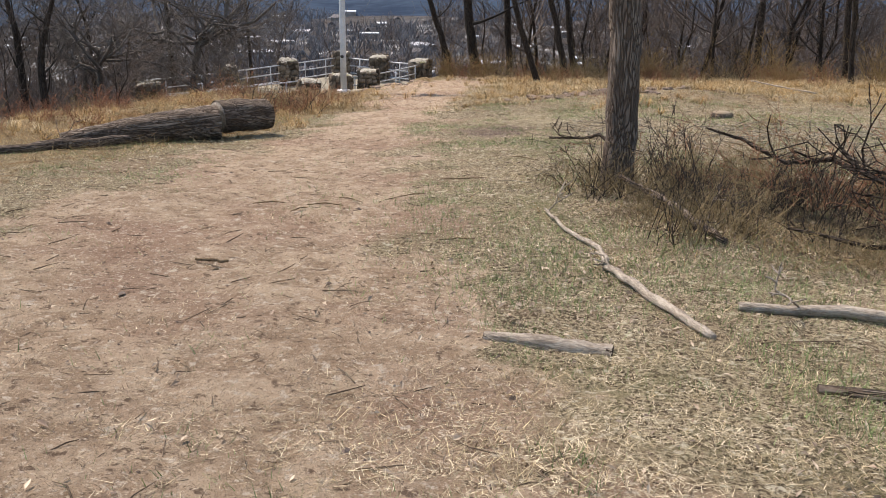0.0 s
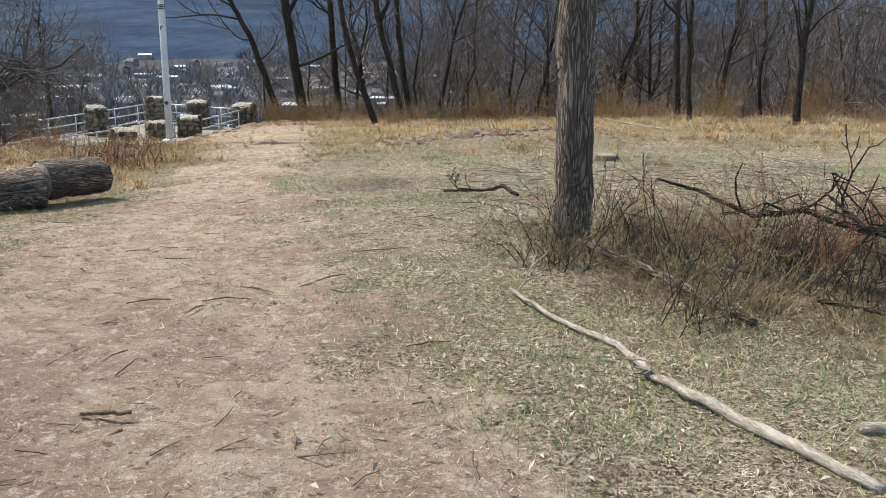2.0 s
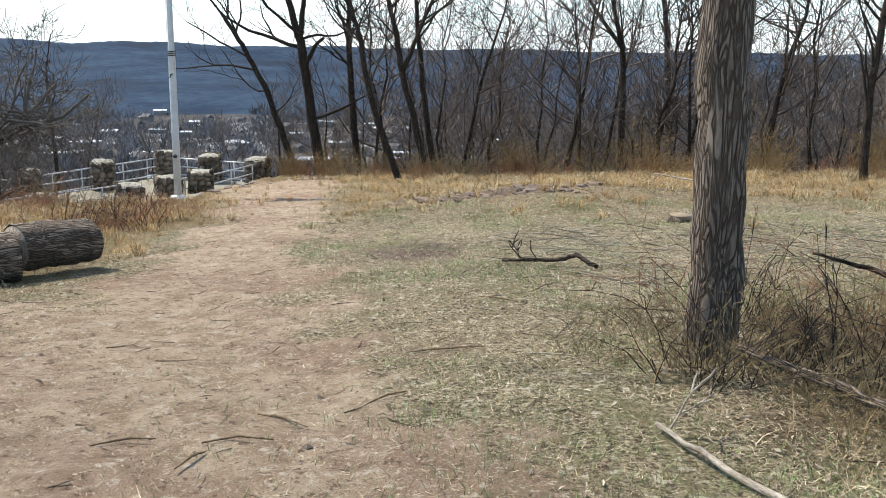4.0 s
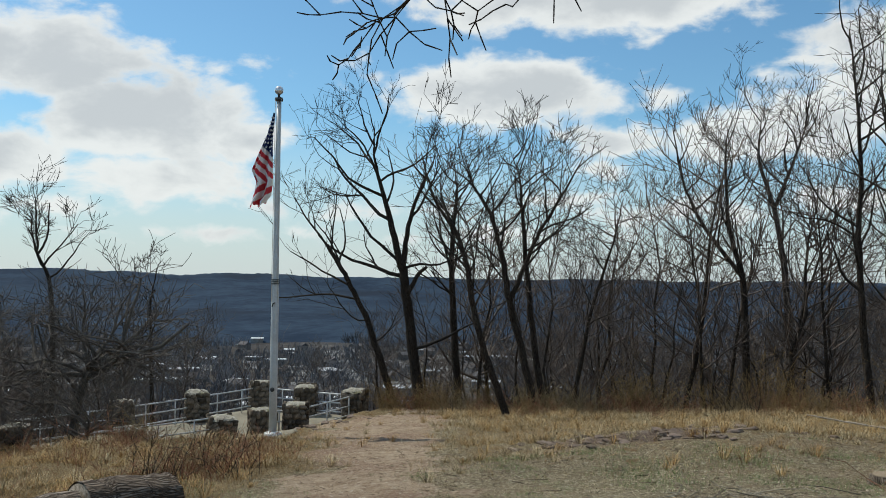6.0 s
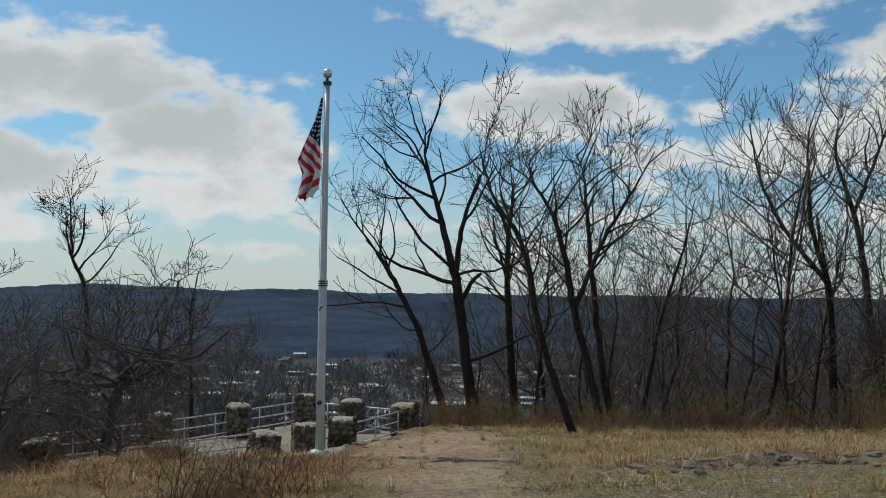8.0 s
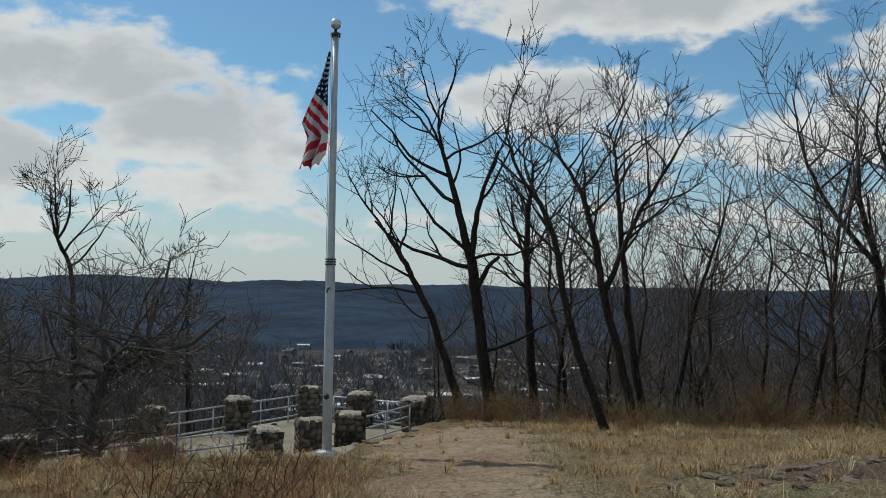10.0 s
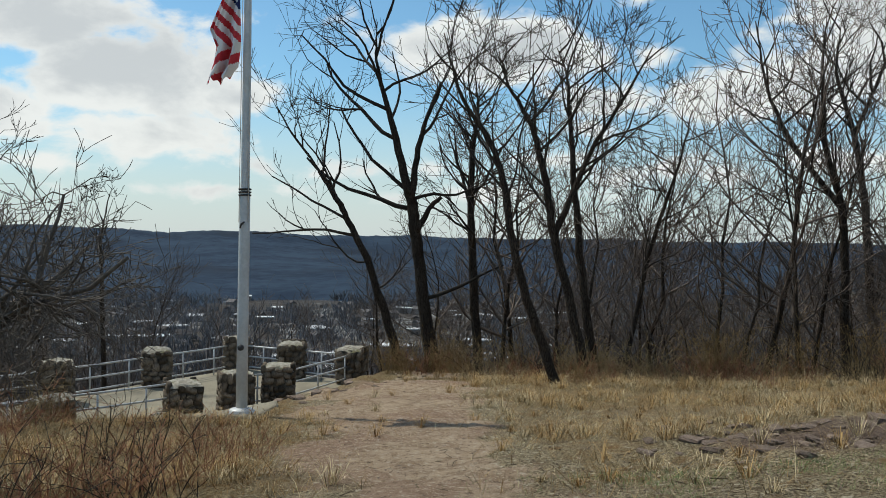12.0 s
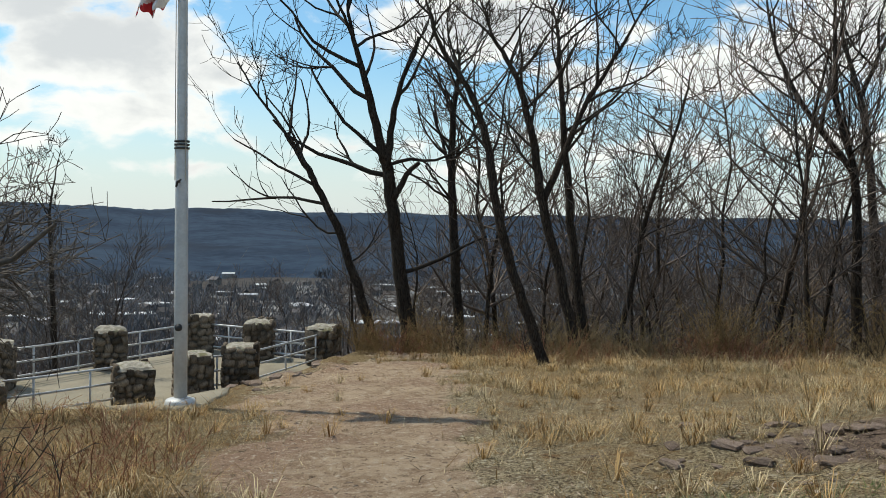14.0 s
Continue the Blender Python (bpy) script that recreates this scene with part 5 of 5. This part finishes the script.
def straw(n, keep, rng, length, box, bias):
    """Loose dead stalks lying every way on the ground."""
    P = scatter(n, *box, keep, rng, bias) + [[0, 0, 0.016]]
    m = len(P)
    a, L = rng.uniform(0, 6.283, m), rng.uniform(*length, m)
    d = np.stack([np.cos(a) * L, np.sin(a) * L, rng.uniform(-0.05, 0.35, m) * L], -1)
    w = np.stack([-np.sin(a), np.cos(a), np.zeros(m)], -1) * rng.uniform(0.0008, 0.0019, m)[:, None]
    return np.stack([P - w, P + w, P + d], 1).reshape(-1, 3), [np.arange(3 * m).reshape(-1, 3)]


v, f = straw(560000, lambda x, y: off_path(x, y) * (0.25 + 0.75 * clump(x, y, 73, 1.2)) * smoothstep(-0.6, 1.6, x - path_middle(y)) + 0.05, rng, (0.02, 0.08), (-6, 6, 0.8, 17), 1.9)
tagged(mesh_np("fallen_straw", v, f, STRAW), "bleached straw lying loose on the turf", "grass", kind="stuff")
v, f = straw(160000, lambda x, y: 0.25 + 0.6 * clump(x, y, 76, 1.0), rng, (0.015, 0.06), (-6, 3, 0.8, 14), 1.9)
tagged(mesh_np("brown_chaff", v, f, TWIG_GROUND), "fine brown chaff and leaf crumbs on the bare path", "grass", kind="stuff")
P = scatter(460000, -9, 7, 0.6, 19, lambda x, y: off_path(x, y) * (np.clip(clump(x, y, 66, 1.4) - 0.30, 0, 1) * 1.6 + 0.5 * np.exp(-((x - 0.6) / 1.5) ** 2 - ((y - 6.6) / 1.5) ** 2)) * (0.35 + 0.65 * (x > path_middle(y))), rng, 1.6)
v, f = blades(P, rng.uniform(0.03, 0.085, len(P)), rng.uniform(0.003, 0.006, len(P)), rng.uniform(0.2, 0.9, len(P)), rng)
tagged(mesh_np("green_grass", v, f, GRASS_GREEN), "sparse fresh green grass tufts", "grass", kind="stuff")


def tall_zone(x, y):
    s = brink(x, y)
    edge = (smoothstep(-8.0, -2.0, s) + 0.6 * smoothstep(15.5, 21, y + 1.6 * waves(x, y, 0.9, 72)) + 0.8 * np.exp(-((x - 1.4) / 1.3) ** 2 - ((y - 8.2) / 1.3) ** 2)) * (s < 2.5) * (x > -7.2)
    left = smoothstep(1.3, 2.6, path_middle(y) - x) * smoothstep(10.5, 14, y) * (s < 3) * (1 - (x < -8.0) * (y > 24.4))
    return np.clip(edge + left, 0, 1) * clump(x, y, 71, 1.6) * (1 - 0.97 * path_amount(x, y)) * (1 - 0.9 * np.exp(-((x + 0.8) / 1.6) ** 2 - ((y - 20.2) / 1.2) ** 2))


P = scatter(480000, -13, 11, 6, 35, tall_zone, rng)
half = rng.uniform(0, 1, len(P)) < np.where(P[:, 0] < -6.3, 0.22, 0.5)
for sel, mat, name, words in ((half, GRASS_DRY, "tall_dry_grass", "tall bleached grass at the edge of the clearing"), (~half, GRASS_RUST, "tall_rust_grass", "tall rust-brown grass at the edge of the clearing")):
    Q = P[sel]
    v, f = blades(Q, (0.03 + 0.17 * rng.uniform(0, 1, len(Q)) ** 1.6) * (1 + 1.6 * np.clip(waves(Q[:, 0], Q[:, 1], 2.6, 91), 0, 1) * smoothstep(16, 20, Q[:, 1])), rng.uniform(0.003, 0.0065, len(Q)), rng.uniform(0.5, 2.4, len(Q)), rng, True)
    tagged(mesh_np(name, v, f, mat), words, "grass", kind="stuff")


# bunch grass: arching tussocks
C = scatter(6200, -13, 10, 12, 34.5, lambda x, y: np.clip(1.1 * tall_zone(x, y), 0, 0.9), rng)
for name, mat, share, words in (("tussock_grass", GRASS_DRY, 0.4, "bleached bunch grass bent over in tussocks"), ("rust_tussock_grass", GRASS_RUST, 1.0, "rust-brown bunch grass bent over in tussocks")):
    pick = rng.uniform(0, 1, len(C)) < share
    Q, C = C[pick], C[~pick]
    n = 34
    base = np.repeat(Q, n, 0)
    a = rng.uniform(0, 6.283, len(base))
    out = np.stack([np.cos(a), np.sin(a), np.zeros(len(base))], -1)
    size = np.repeat(rng.uniform(0.06, 0.24, len(Q)), n) * rng.uniform(0.5, 1.2, len(base))
    root = base + out * rng.uniform(0, 0.07, (len(base), 1))
    side = np.stack([-np.sin(a), np.cos(a), np.zeros(len(base))], -1) * rng.uniform(0.0018, 0.0035, (len(base), 1))
    reach = rng.uniform(0.4, 1.5, (len(base), 1)) * size[:, None]
    knee = root + out * reach * 0.45 + np.array([[0, 0, 0.8]]) * size[:, None]
    tip = root + out * reach * 1.25 + np.array([[0, 0, 1.0]]) * size[:, None] * rng.uniform(0.35, 1.0, (len(base), 1))
    v = np.stack([root - side, root + side, knee + side * 0.8, knee - side * 0.8, tip], 1).reshape(-1, 3)
    k = np.arange(len(base))[:, None] * 5
    tagged(mesh_np(name, v, [k + np.array([[0, 1, 2, 3]]), k + np.array([[3, 2, 4]])], mat), words, "grass", kind="stuff")


def litter(n, keep, rng, size, box, bias=1.5):
    """Curled dead leaves, two bent quads each."""
    P = scatter(n, *box, keep, rng, bias)
    m = len(P)
    a = rng.uniform(0, 6.283, m)
    L = rng.uniform(*size, m)
    u = np.stack([np.cos(a), np.sin(a), rng.normal(0, 0.35, m)], -1) * L[:, None]
    w = np.stack([-np.sin(a), np.cos(a), rng.normal(0, 0.35, m)], -1) * (L * rng.uniform(0.25, 0.45, m))[:, None]
    P = P + np.array([[0, 0, 0.02]]) + np.stack([np.zeros(m), np.zeros(m), L * 0.25], -1)
    curl = np.stack([np.zeros(m), np.zeros(m), L * rng.uniform(0.1, 0.45, m)], -1)
    v = np.stack([P - u, P - w + curl, P + u * 1.0, P + w + curl * 0.7, P], 1).reshape(-1, 3)
    k = np.arange(m)[:, None] * 5
    return v, [np.concatenate([k + np.array([[0, 1, 4]]), k + np.array([[1, 2, 4]]), k + np.array([[2, 3, 4]]), k + np.array([[3, 0, 4]])])]


v, f = litter(56000, lambda x, y: off_path(x, y) * clump(x, y, 81, 1.1) * smoothstep(-0.5, 2.2, x - path_middle(y)) * 0.9 + 0.03, rng, (0.008, 0.028), (-7, 7, 0.6, 20))
tagged(mesh_np("leaf_litter", v, f, LEAF, smooth=False), "scattered curled dead leaves on the grass", "leaves", kind="stuff")
P = scatter(7000, -7.5, 6, 0.6, 21, lambda x, y: 0.35 + 0.65 * clump(x, y, 83, 0.8), rng, 1.5)
a, L = rng.uniform(0, 6.283, len(P)), 0.015 + 0.12 * rng.uniform(0, 1, len(P)) ** 2.5
d = np.stack([np.cos(a) * L, np.sin(a) * L, rng.normal(0, 0.06, len(P)) * L], -1)
r = 0.0015 + L * 0.022
P = P + [[0, 0, 0.018]]
bent = P + d + np.stack([rng.normal(0, 0.2, len(P)) * L, rng.normal(0, 0.2, len(P)) * L, np.zeros(len(P))], -1)
v, f = joined([prisms(P, P + d, r, r * 0.85, 4), prisms(P + d, bent + d * 0.6, r * 0.85, r * 0.5, 4)])
tagged(mesh_np("fallen_twigs", v, f, TWIG_GROUND), "small brown fallen twigs on the path and grass", "twigs", kind="stuff")
P = scatter(2600, -0.9, 4.5, 9.0, 15.5, lambda x, y: clump(x, y, 87, 0.9), rng) + [[0, 0, 0.02]]
a, L = rng.uniform(0, 6.283, len(P)), 0.06 + 0.34 * rng.uniform(0, 1, len(P)) ** 1.8
d = np.stack([np.cos(a) * L, np.sin(a) * L, rng.uniform(-0.03, 0.16, len(P)) * L], -1)
bent = P + d * 1.7 + np.stack([rng.normal(0, 0.3, len(P)) * L, rng.normal(0, 0.3, len(P)) * L, rng.uniform(-0.1, 0.1, len(P)) * L], -1)
r = 0.0018 + L * 0.012
v, f = joined([prisms(P, P + d, r, r * 0.85, 4), prisms(P + d, bent, r * 0.85, r * 0.4, 4)])
tagged(mesh_np("brush_debris", v, f, TWIG_DEBRIS), "pale cut twigs and brush strewn on the clearing", "twigs", kind="stuff")
P = scatter(5200, -8.5, 3, 0.6, 31, lambda x, y: np.clip(path_amount(x, y) + 0.05 + np.exp(-((x + 0.8) / 1.6) ** 2 - ((y - 20.2) / 1.2) ** 2), 0, 1), rng, 1.3)
r = rng.uniform(0.004, 0.013, len(P)) * (1 + (rng.uniform(0, 1, len(P)) < 0.04) * 1.6)
oct_v = np.array([(1, 0, 0), (0, 1, 0), (-1, 0, 0), (0, -1, 0), (0, 0, 0.5), (0, 0, -0.5)])
v = (P + [[0, 0, 0.012]])[:, None] + oct_v[None] * r[:, None, None] * rng.uniform(0.6, 1.3, (len(P), 6, 1))
k = np.arange(len(P))[:, None] * 6
f = np.concatenate([k + np.array([t]) for t in ([0, 1, 4], [1, 2, 4], [2, 3, 4], [3, 0, 4], [1, 0, 5], [2, 1, 5], [3, 2, 5], [0, 3, 5])])
tagged(mesh_np("pebbles", v.reshape(-1, 3), f, ROCK, smooth=False), "loose pebbles and grit on the path", "pebbles", kind="stuff")


# ---- logs, stump and fallen branches ----
def fallen(name, pts, radii, mat, label, category="log", sides=14, rough=0.07, seed=1, end=None, twigs=()):
    rng2 = R(seed)
    base = pts[0]
    t = thing(name, base, label, category)
    turn = Vector(np.subtract(pts[-1], base)).to_track_quat("Z", "Y")
    t.rotation_euler = turn.to_euler()
    back = turn.inverted()
    L = np.array([(*(back @ Vector(np.subtract(p, base))), r) for p, r in zip(pts, radii)], float)
    s = np.linspace(0, len(L) - 1, (len(L) - 1) * 6 + 1)
    S = np.stack([np.interp(s, np.arange(len(L)), L[:, k]) for k in range(4)], 1)
    S[1:-1, :3] += rng2.normal(0, 0.025 if end else 0.22, (len(S) - 2, 3)) * S[1:-1, 3:4]
    v, f = tube(S[:, :3], S[:, 3], sides, not end, rough, rng2)
    mesh_np("bark" if end else "stem", v, f, mat, t)
    if end:
        for q, w, sign in ((S[0], S[1], -1), (S[-1], S[-2], 1)):
            axis = unit(q[:3] - w[:3])
            v, f = tube([q[:3] - axis * 0.03, q[:3] + axis * 0.004], [q[3] * 0.97, q[3] * 0.93], sides, True, 0.02, rng2)
            mesh_np("cut_end", v, f, end, t, "weathered sawn end")
    if twigs:
        segs = []
        for along, heading, climb, ln, r in twigs:
            q = along * (len(S) - 1)
            p = np.array([np.interp(q, np.arange(len(S)), S[:, c]) for c in range(3)])
            h, c = radians(heading), radians(climb)
            segs = []
            d = np.array(back @ Vector((math.cos(h) * math.cos(c), math.sin(h) * math.cos(c), math.sin(c))))
            grow(segs, rng2, p, d, ln, r, 2, 4, 0.6, 0.0, 2.4, (30, 70))
            mesh_np("side_branch", *prisms([q[0] for q in segs], [q[1] for q in segs], np.array([q[2] for q in segs]) * 0.75, np.array([q[3] for q in segs]) * 0.75, 5), mat, t)
    return t


def on(x, y, up):
    return (x, y, gz(x, y) + up)


fallen("fallen_log", [on(-7.79, 11.15, 0.10), on(-7.14, 11.75, 0.17), on(-6.64, 12.2, 0.22), on(-6.12, 12.62, 0.26)], [0.12, 0.19, 0.235, 0.265], BARK_LOG, "thick fallen log with furrowed grey bark in the grass", seed=5, end=WOOD_GREY, sides=26, rough=0.04)
fallen("log_section", [on(-6.16, 12.70, 0.33), on(-5.93, 13.07, 0.335), on(-5.69, 13.45, 0.32)], [0.245, 0.25, 0.24], BARK_LOG, "short sawn log section butted against a longer log", seed=6, end=WOOD_GREY, sides=26, rough=0.04)
fallen("small_log", [on(-8.15, 10.1, 0.05), on(-7.5, 10.75, 0.09), on(-6.85, 11.35, 0.10)], [0.055, 0.075, 0.06], BARK_LOG, "thin weathered branch lying before the big log", seed=7, twigs=[(0.3, 60, 30, 0.6, 0.014), (0.6, 20, 20, 0.5, 0.014)])
fallen("fallen_branch", [on(-0.55, 7.75, 0.035), on(-0.30, 7.1, 0.03), on(0.0, 6.5, 0.035), on(0.10, 5.95, 0.04), on(0.42, 5.3, 0.035), on(0.72, 4.75, 0.015)], [0.012, 0.017, 0.021, 0.026, 0.030, 0.024], WOOD_GREY, "long pale bark-stripped branch on the grass", "branch", 10, 0.1, seed=8, twigs=[(0.62, 110, 50, 0.13, 0.012), (0.03, 60, 35, 0.3, 0.008)])
fallen("fallen_branch", [on(0.9, 5.35, 0.025), on(1.5, 5.42, 0.035), on(2.3, 5.3, 0.03)], [0.03, 0.037, 0.035], WOOD_GREY, "pale weathered log half sunk in dry grass", "branch", 12, 0.1, seed=9, twigs=[(0.3, 200, 40, 0.25, 0.01)])
fallen("rotten_log", [on(-0.48, 4.45, 0.0), on(-0.1, 4.42, 0.01), on(0.2, 4.40, -0.005)], [0.035, 0.052, 0.045], WOOD_GREY, "short rotten log half buried in grass", seed=10, end=BARK_DARK, rough=0.2)
fallen("rotten_log", [on(1.15, 4.1, 0.0), on(1.7, 4.05, 0.01), on(2.2, 4.0, 0.0)], [0.035, 0.05, 0.04], BARK_LOG, "short rotten log half buried in grass", seed=11, end=BARK_DARK, rough=0.2)
fallen("stick", [on(-2.68, 5.40, 0.018), on(-2.57, 5.42, 0.022), on(-2.46, 5.46, 0.02)], [0.010, 0.012, 0.011], STICK, "short dark stick lying on the bare path", "stick", 8, 0.12, seed=12)
fallen("stick", [on(-2.50, 5.06, 0.018), on(-2.45, 5.13, 0.02), on(-2.42, 5.22, 0.02)], [0.009, 0.011, 0.009], STICK, "short dark stick lying on the bare path", "stick", 8, 0.12, seed=13)
fallen("fallen_branch", [on(0.05, 8.7, 0.16), on(0.45, 8.0, 0.12), on(0.72, 7.4, 0.08), on(0.92, 6.95, 0.03)], [0.022, 0.030, 0.034, 0.028], BARK_LOG, "grey dead limb leaning from the tree foot", "branch", 10, 0.1, seed=14, twigs=[(0.8, 60, 20, 0.4, 0.012), (0.95, 330, 10, 0.4, 0.012)])
DEAD = "crooked dark dead branch lying in scrub"
fallen("dead_branch", [on(3.4, 8.5, 0.12), on(2.9, 8.75, 0.30), on(2.45, 8.8, 0.26), on(2.0, 9.15, 0.36), on(1.6, 9.2, 0.30), on(1.2, 9.6, 0.46), on(0.85, 9.65, 0.56)], [0.036, 0.033, 0.030, 0.026, 0.022, 0.018, 0.010], BARK_DARK, DEAD, "branch", 9, seed=15,
       twigs=[(0.12, 100, 70, 0.8, 0.02), (0.25, 60, 65, 0.8, 0.02), (0.4, 120, 60, 0.7, 0.018), (0.55, 200, 45, 0.7, 0.017), (0.7, 140, 55, 0.6, 0.015), (0.2, 250, 15, 1.0, 0.02), (0.5, 240, 10, 0.9, 0.017), (0.05, 20, 60, 0.9, 0.02)])
fallen("dead_branch", [on(3.5, 7.6, 0.08), on(3.0, 7.9, 0.22), on(2.5, 7.75, 0.30), on(2.1, 8.2, 0.42), on(1.9, 8.5, 0.62)], [0.03, 0.028, 0.024, 0.018, 0.010], BARK_DARK, DEAD, "branch", 9, seed=19,
       twigs=[(0.2, 80, 60, 0.8, 0.017), (0.45, 160, 50, 0.8, 0.016), (0.6, 30, 60, 0.7, 0.014), (0.3, 230, 10, 0.9, 0.016), (0.8, 120, 40, 0.5, 0.012)])
fallen("dead_branch", [on(3.4, 7.1, 0.06), on(2.7, 7.3, 0.12), on(2.0, 7.05, 0.08), on(1.4, 7.2, 0.14)], [0.028, 0.024, 0.019, 0.011], BARK_DARK, DEAD, "branch", 9, seed=16,
       twigs=[(0.2, 90, 45, 0.8, 0.015), (0.4, 200, 30, 0.7, 0.014), (0.6, 120, 40, 0.6, 0.012), (0.8, 60, 35, 0.5, 0.011)])
fallen("dead_branch", [on(-1.1, 12.9, 0.04), on(-0.8, 12.78, 0.05), on(-0.55, 12.6, 0.07), on(-0.38, 12.5, 0.13), on(-0.2, 12.3, 0.04)], [0.012, 0.017, 0.02, 0.024, 0.022], BARK_DARK, "dark fallen branch with an upturned crook", "branch", 9, seed=17, twigs=[(0.2, 80, 40, 0.35, 0.008), (0.5, 200, 15, 0.4, 0.008)])
fallen("dead_branch", [on(2.6, 23.6, 0.3), on(3.2, 22.9, 0.16), on(3.9, 22.1, 0.05)], [0.012, 0.018, 0.02], WOOD_GREY, "pale bare pole leaning out of the scrub", "branch", 8, seed=18)
for k, (x, y, ln, turn) in enumerate([(-3.1, 7.6, 0.30, 15), (-2.7, 7.35, 0.22, 70), (-2.4, 7.9, 0.36, -35), (-1.9, 8.3, 0.30, 50), (-1.6, 9.3, 0.5, 8), (-1.2, 10.9, 0.4, -40), (-1.1, 6.6, 0.28, 20), (-0.8, 11.3, 0.5, 60), (-2.55, 7.6, 0.34, 5)]):
    dx, dy = math.cos(radians(turn)) * ln / 2, math.sin(radians(turn)) * ln / 2
    fallen("stick", [on(x - dx, y - dy, 0.015), on(x, y + 0.03, 0.022), on(x + dx, y + dy, 0.015)], [0.004, 0.007, 0.004], STICK, "thin dark stick lying across the path", "stick", 6, 0.12, seed=500 + k)
stump = thing("tree_stump", (1.45, 15.9, gz(1.45, 15.9)), "low sawn tree stump in the clearing", "stump")
v, f = tube([(0, 0, -0.1), (0, 0, 0.02), (0, 0, 0.08)], [0.24, 0.19, 0.175], 18, True, 0.06, R(4))
mesh_np("bark", v, f, BARK_LOG, stump)
v, f = tube([(0, 0, 0.07), (0, 0, 0.095)], [0.165, 0.15], 18, True, 0.03, R(5))
mesh_np("cut_top", v, f, WOOD_CUT, stump, "pale sawn top")

# ---- rocks: the broken rim above the terrace and the muddy hump ----
rock_meshes = []
for k in range(5):
    ob = part("rock", rubble(400 + k, 1.0, 0.8, 0.5), ROCK, smooth=False)
    rock_meshes.append(ob.data)
    bpy.data.objects.remove(ob)
rng = R(99)


def rock(x, y, size, group, label):
    o = new("rock", rock_meshes[rng.randint(5)])
    o.matrix_basis = pose(x, y, gz(x, y) + size * 0.08, rng.uniform(-12, 12), rng.uniform(-12, 12), rng.uniform(0, 360)) @ Matrix.Diagonal((size, size * rng.uniform(0.7, 1.2), size * rng.uniform(0.35, 0.8), 1))
    tagged(o, label, "rock", group)


for k in range(46):
    y = rng.uniform(26.5, 34.0)
    rock(np.interp(y, [26, 30, 34], [-8.5, -8.1, -7.7]) + rng.normal(0, 0.42), y, 0.05 + 0.25 * rng.uniform() ** 2, "rocks along the broken rim", "rough brown rock in the crumbling rim")
for k in range(26):
    rock(rng.normal(-2.1, 0.7), rng.normal(13.9, 0.7), 0.02 + 0.05 * rng.uniform() ** 2, "clods on the path edge", "small brown clod of earth beside the path")
for k in range(150):
    rock(rng.normal(-0.9, 1.0), rng.normal(20.2, 0.7), 0.04 + 0.20 * rng.uniform() ** 2.2, "rocks on the muddy hump", "brown rock bedded in bare mud")
